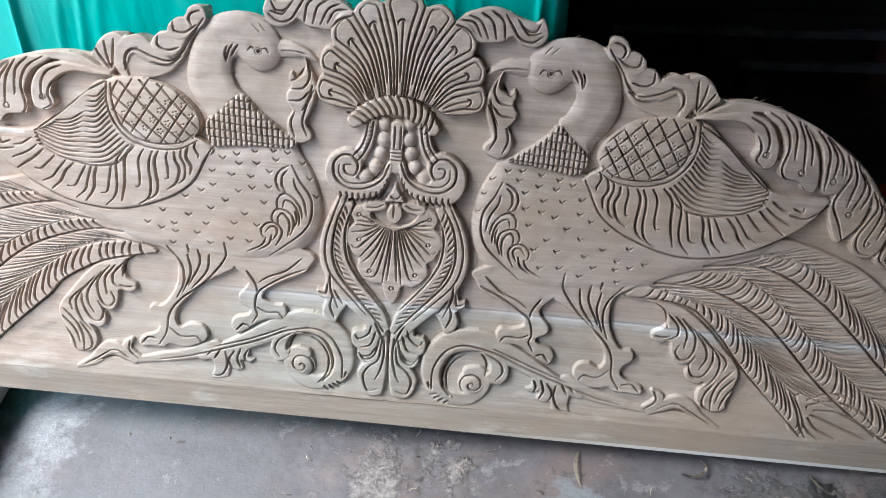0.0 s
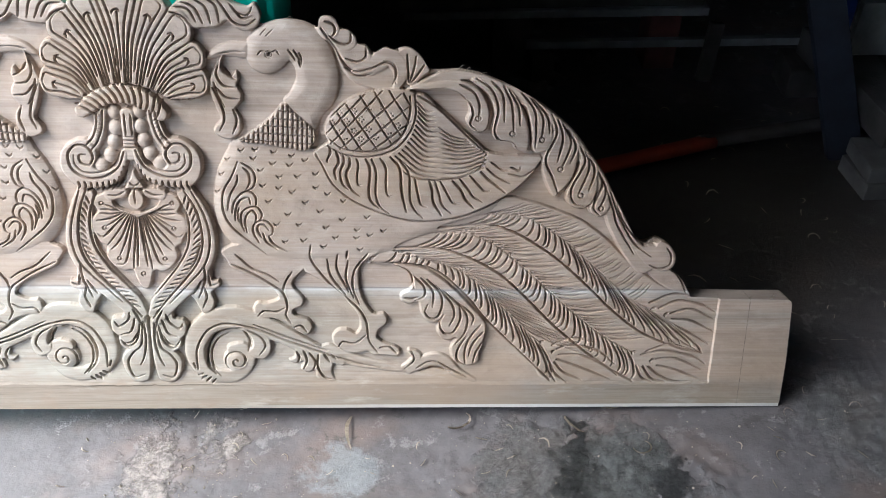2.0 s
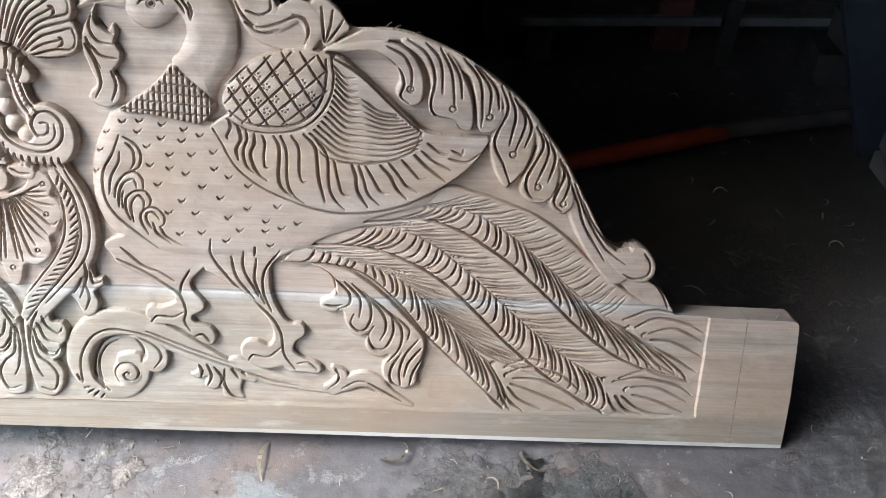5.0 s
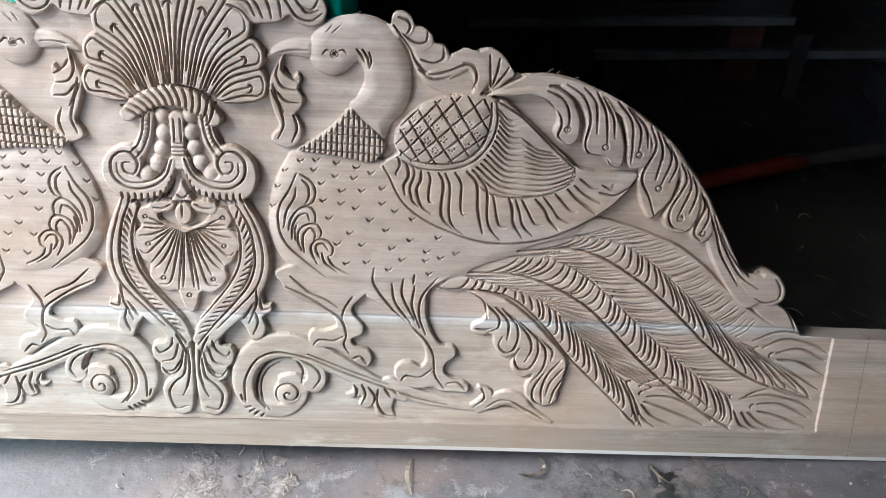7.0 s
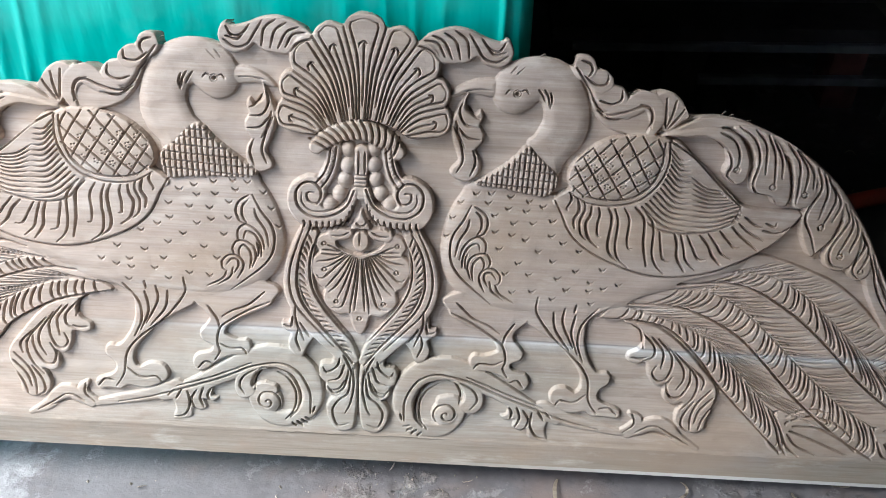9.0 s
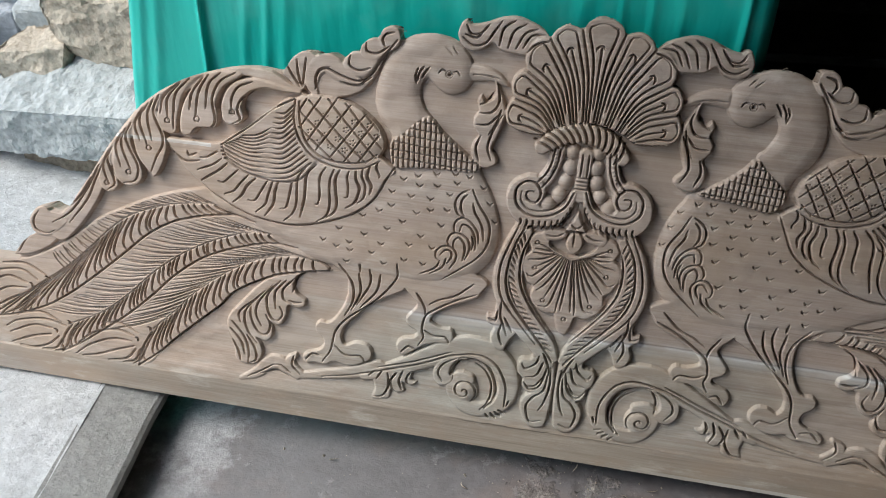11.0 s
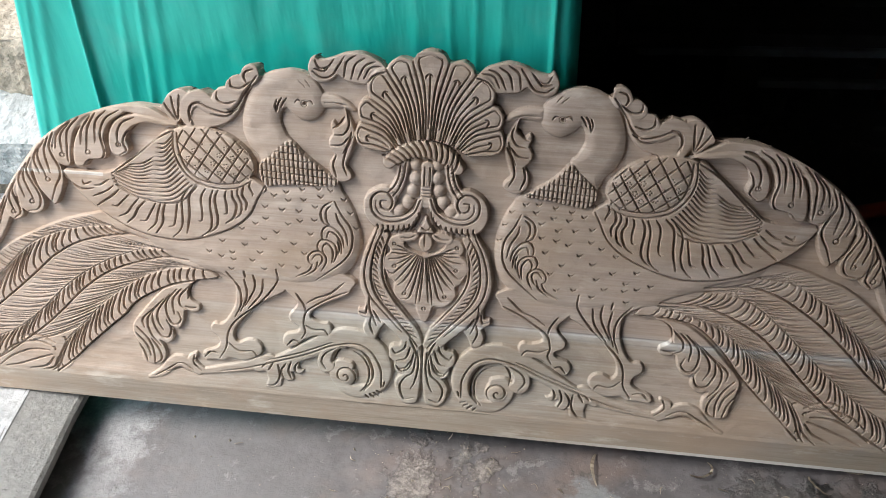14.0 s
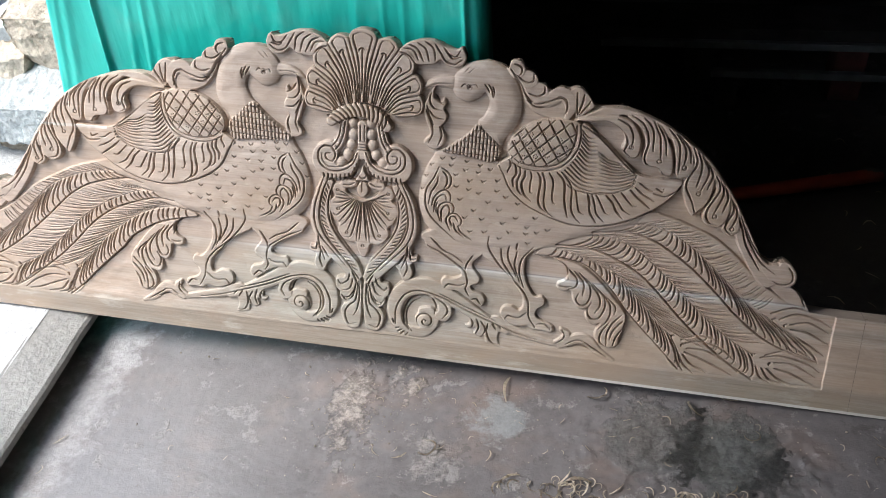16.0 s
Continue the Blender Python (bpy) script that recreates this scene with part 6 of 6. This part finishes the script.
def leaning(foot, head, wide, thick, label):
    """A board from its foot to its head, its broad face towards the front."""
    a, b = Vector(foot), Vector(head)
    up = (b - a).normalized()
    across = up.cross(Vector((0, 1, 0))).normalized()
    m = Matrix((across, up.cross(across), up)).transposed().to_4x4()
    ob = part("leaning_board", box_bm(wide, thick, (b - a).length, (0, 0, (b - a).length / 2), 0.003), NAVY)
    ob.matrix_world = Matrix.Translation(a) @ m
    return tagged(ob, label, "board")


leaning((1.375, 0.70, -0.002), (1.12, 0.95, 0.85), 0.075, 0.022, "dark navy painted plank leaning back beside the timber")
tagged(part("standing_board", span_bm(1.42, 1.60, 0.90, 0.92, 0.143, 0.27, 0.003), GREY_TIMBER), "grey board set on edge across the beam", "board")


# ---- wood shavings and crumbs on the floor ----
def shaving_mesh(name, length, width, bend, rise, seed):
    rnd = random.Random(seed)
    bm = bmesh.new()
    n = 14
    heading, x, y = 0.0, 0.0, 0.0
    left, right = [], []
    for i in range(n + 1):
        t = i / n
        w = width * (0.25 + 0.75 * math.sin(math.pi * min(1, 0.12 + t * 0.85))) / 2
        z = 0.0012 + rise * math.sin(math.pi * t) * (0.6 + 0.4 * rnd.random())
        nx, ny = -math.sin(heading), math.cos(heading)
        left.append(bm.verts.new((x + nx * w, y + ny * w, z)))
        right.append(bm.verts.new((x - nx * w, y - ny * w, z + 0.3 * width * math.sin(math.pi * t))))
        x += math.cos(heading) * length / n
        y += math.sin(heading) * length / n
        heading += bend / n
    for i in range(n):
        bm.faces.new((left[i], left[i + 1], right[i + 1], right[i]))
    bmesh.ops.solidify(bm, geom=bm.faces[:], thickness=0.0007)
    me = bpy.data.meshes.new(name)
    bm.to_mesh(me)
    bm.free()
    me.materials.append(SHAVING)
    return me


SHAVINGS = [shaving_mesh("shaving", L, w, b, r, k) for k, (L, w, b, r) in enumerate(((0.050, 0.0046, 0.9, 0.006), (0.040, 0.0028, 3.2, 0.005), (0.034, 0.0034, 2.0, 0.007), (0.022, 0.0030, 1.2, 0.005), (0.045, 0.0024, 4.2, 0.004), (0.028, 0.0024, -2.4, 0.006)))]


def lay(x, y, turn, which, size=1.0):
    ob = new("wood_shaving", SHAVINGS[which])
    ob.matrix_world = pose(x, y, floor_height(x, y) + 0.0006, 0, 0, turn) @ Matrix.Diagonal((size, size, size, 1))
    return tagged(ob, "curled pale wood shaving on the cement floor", "wood shaving", "wood shavings on the floor")


for row in ((0.307, 0.008, -113, 0, 1.27),
           (0.457, -0.017, -43, 1, 1.60),
           (0.643, -0.004, -106, 2, 1.42),
           (0.168, -0.192, -40, 4, 1.60),
           (0.292, -0.192, 34, 2, 0.85),
           (-0.526, -0.278, 31, 0, 0.67),
           (-0.523, -0.346, 5, 1, 0.74),
           (0.371, -0.233, 37, 3, 0.73),
           (0.194, -0.270, -39, 0, 0.58),
           (0.738, -0.068, -81, 4, 1.25),
           (0.702, 0.012, -54, 2, 0.99),
           (0.254, -0.074, 113, 3, 0.64),
           (0.059, 0.015, 38, 3, 0.76),
           (0.413, -0.044, -140, 3, 0.72),
           (0.167, -0.003, -37, 2, 0.57),
           (0.128, 0.029, -32, 2, 0.70),
           (0.146, -0.195, -83, 5, 1.27),
           (0.602, -0.144, -85, 1, 0.81),
           (-0.123, -0.100, -41, 3, 0.69),
           (0.499, -0.038, -48, 3, 0.86)):
    lay(*row)
rnd = random.Random(5)
for _ in range(110):
    x, y = rnd.uniform(-0.35, 1.05), -abs(rnd.gauss(0, 0.22)) - 0.015
    if rnd.random() < 0.35 + 0.5 * (x + 0.35) / 1.4:
        lay(x, y, rnd.uniform(0, 360), rnd.choice((2, 3, 3, 5, 3)), rnd.uniform(0.35, 0.8))
for _ in range(110):
    lay(rnd.uniform(0.95, 1.9), rnd.uniform(-0.1, 0.95), rnd.uniform(0, 360), rnd.choice((0, 1, 2, 3, 5)), rnd.uniform(0.5, 1.0))
for _ in range(80):
    lay(rnd.gauss(0.46, 0.05) if rnd.random() < 0.4 else rnd.gauss(0.67, 0.05), rnd.gauss(-0.225, 0.012), rnd.uniform(0, 360), rnd.choice((0, 1, 2, 4)), rnd.uniform(0.6, 1.1))


def crumbs():
    """Chips, grit and crumbs of wood too small to count."""
    r = random.Random(9)
    bm = bmesh.new()
    for k in range(1250):
        if k < 900:
            x, y = r.uniform(-0.4, 1.1), -abs(r.gauss(0, 0.26)) - 0.005
            if r.random() > 0.35 + 0.5 * (x + 0.4) / 1.5:
                continue
        else:
            x, y = r.gauss(0.05, 0.05), r.gauss(-0.11, 0.07)
        s = r.uniform(0.0008, 0.0024) * (1.9 if r.random() < 0.12 else 1)
        z = floor_height(x, y)
        vs = [bm.verts.new((x + s * r.uniform(0.4, 1) * math.cos(a), y + s * r.uniform(0.4, 1) * math.sin(a), z - 0.0004)) for a in (0.3, 1.8, 3.4, 5.0)]
        top = bm.verts.new((x, y, z + s * 0.9))
        for i in range(4):
            bm.faces.new((vs[i], vs[(i + 1) % 4], top))
    return tagged(part("wood_crumbs", bm, simple("wood_grit", (0.34, 0.30, 0.25), 0.85, 0, 60, 0.4)), "pale crumbs of wood and grit scattered on the floor", "crumbs", kind="stuff")


crumbs()
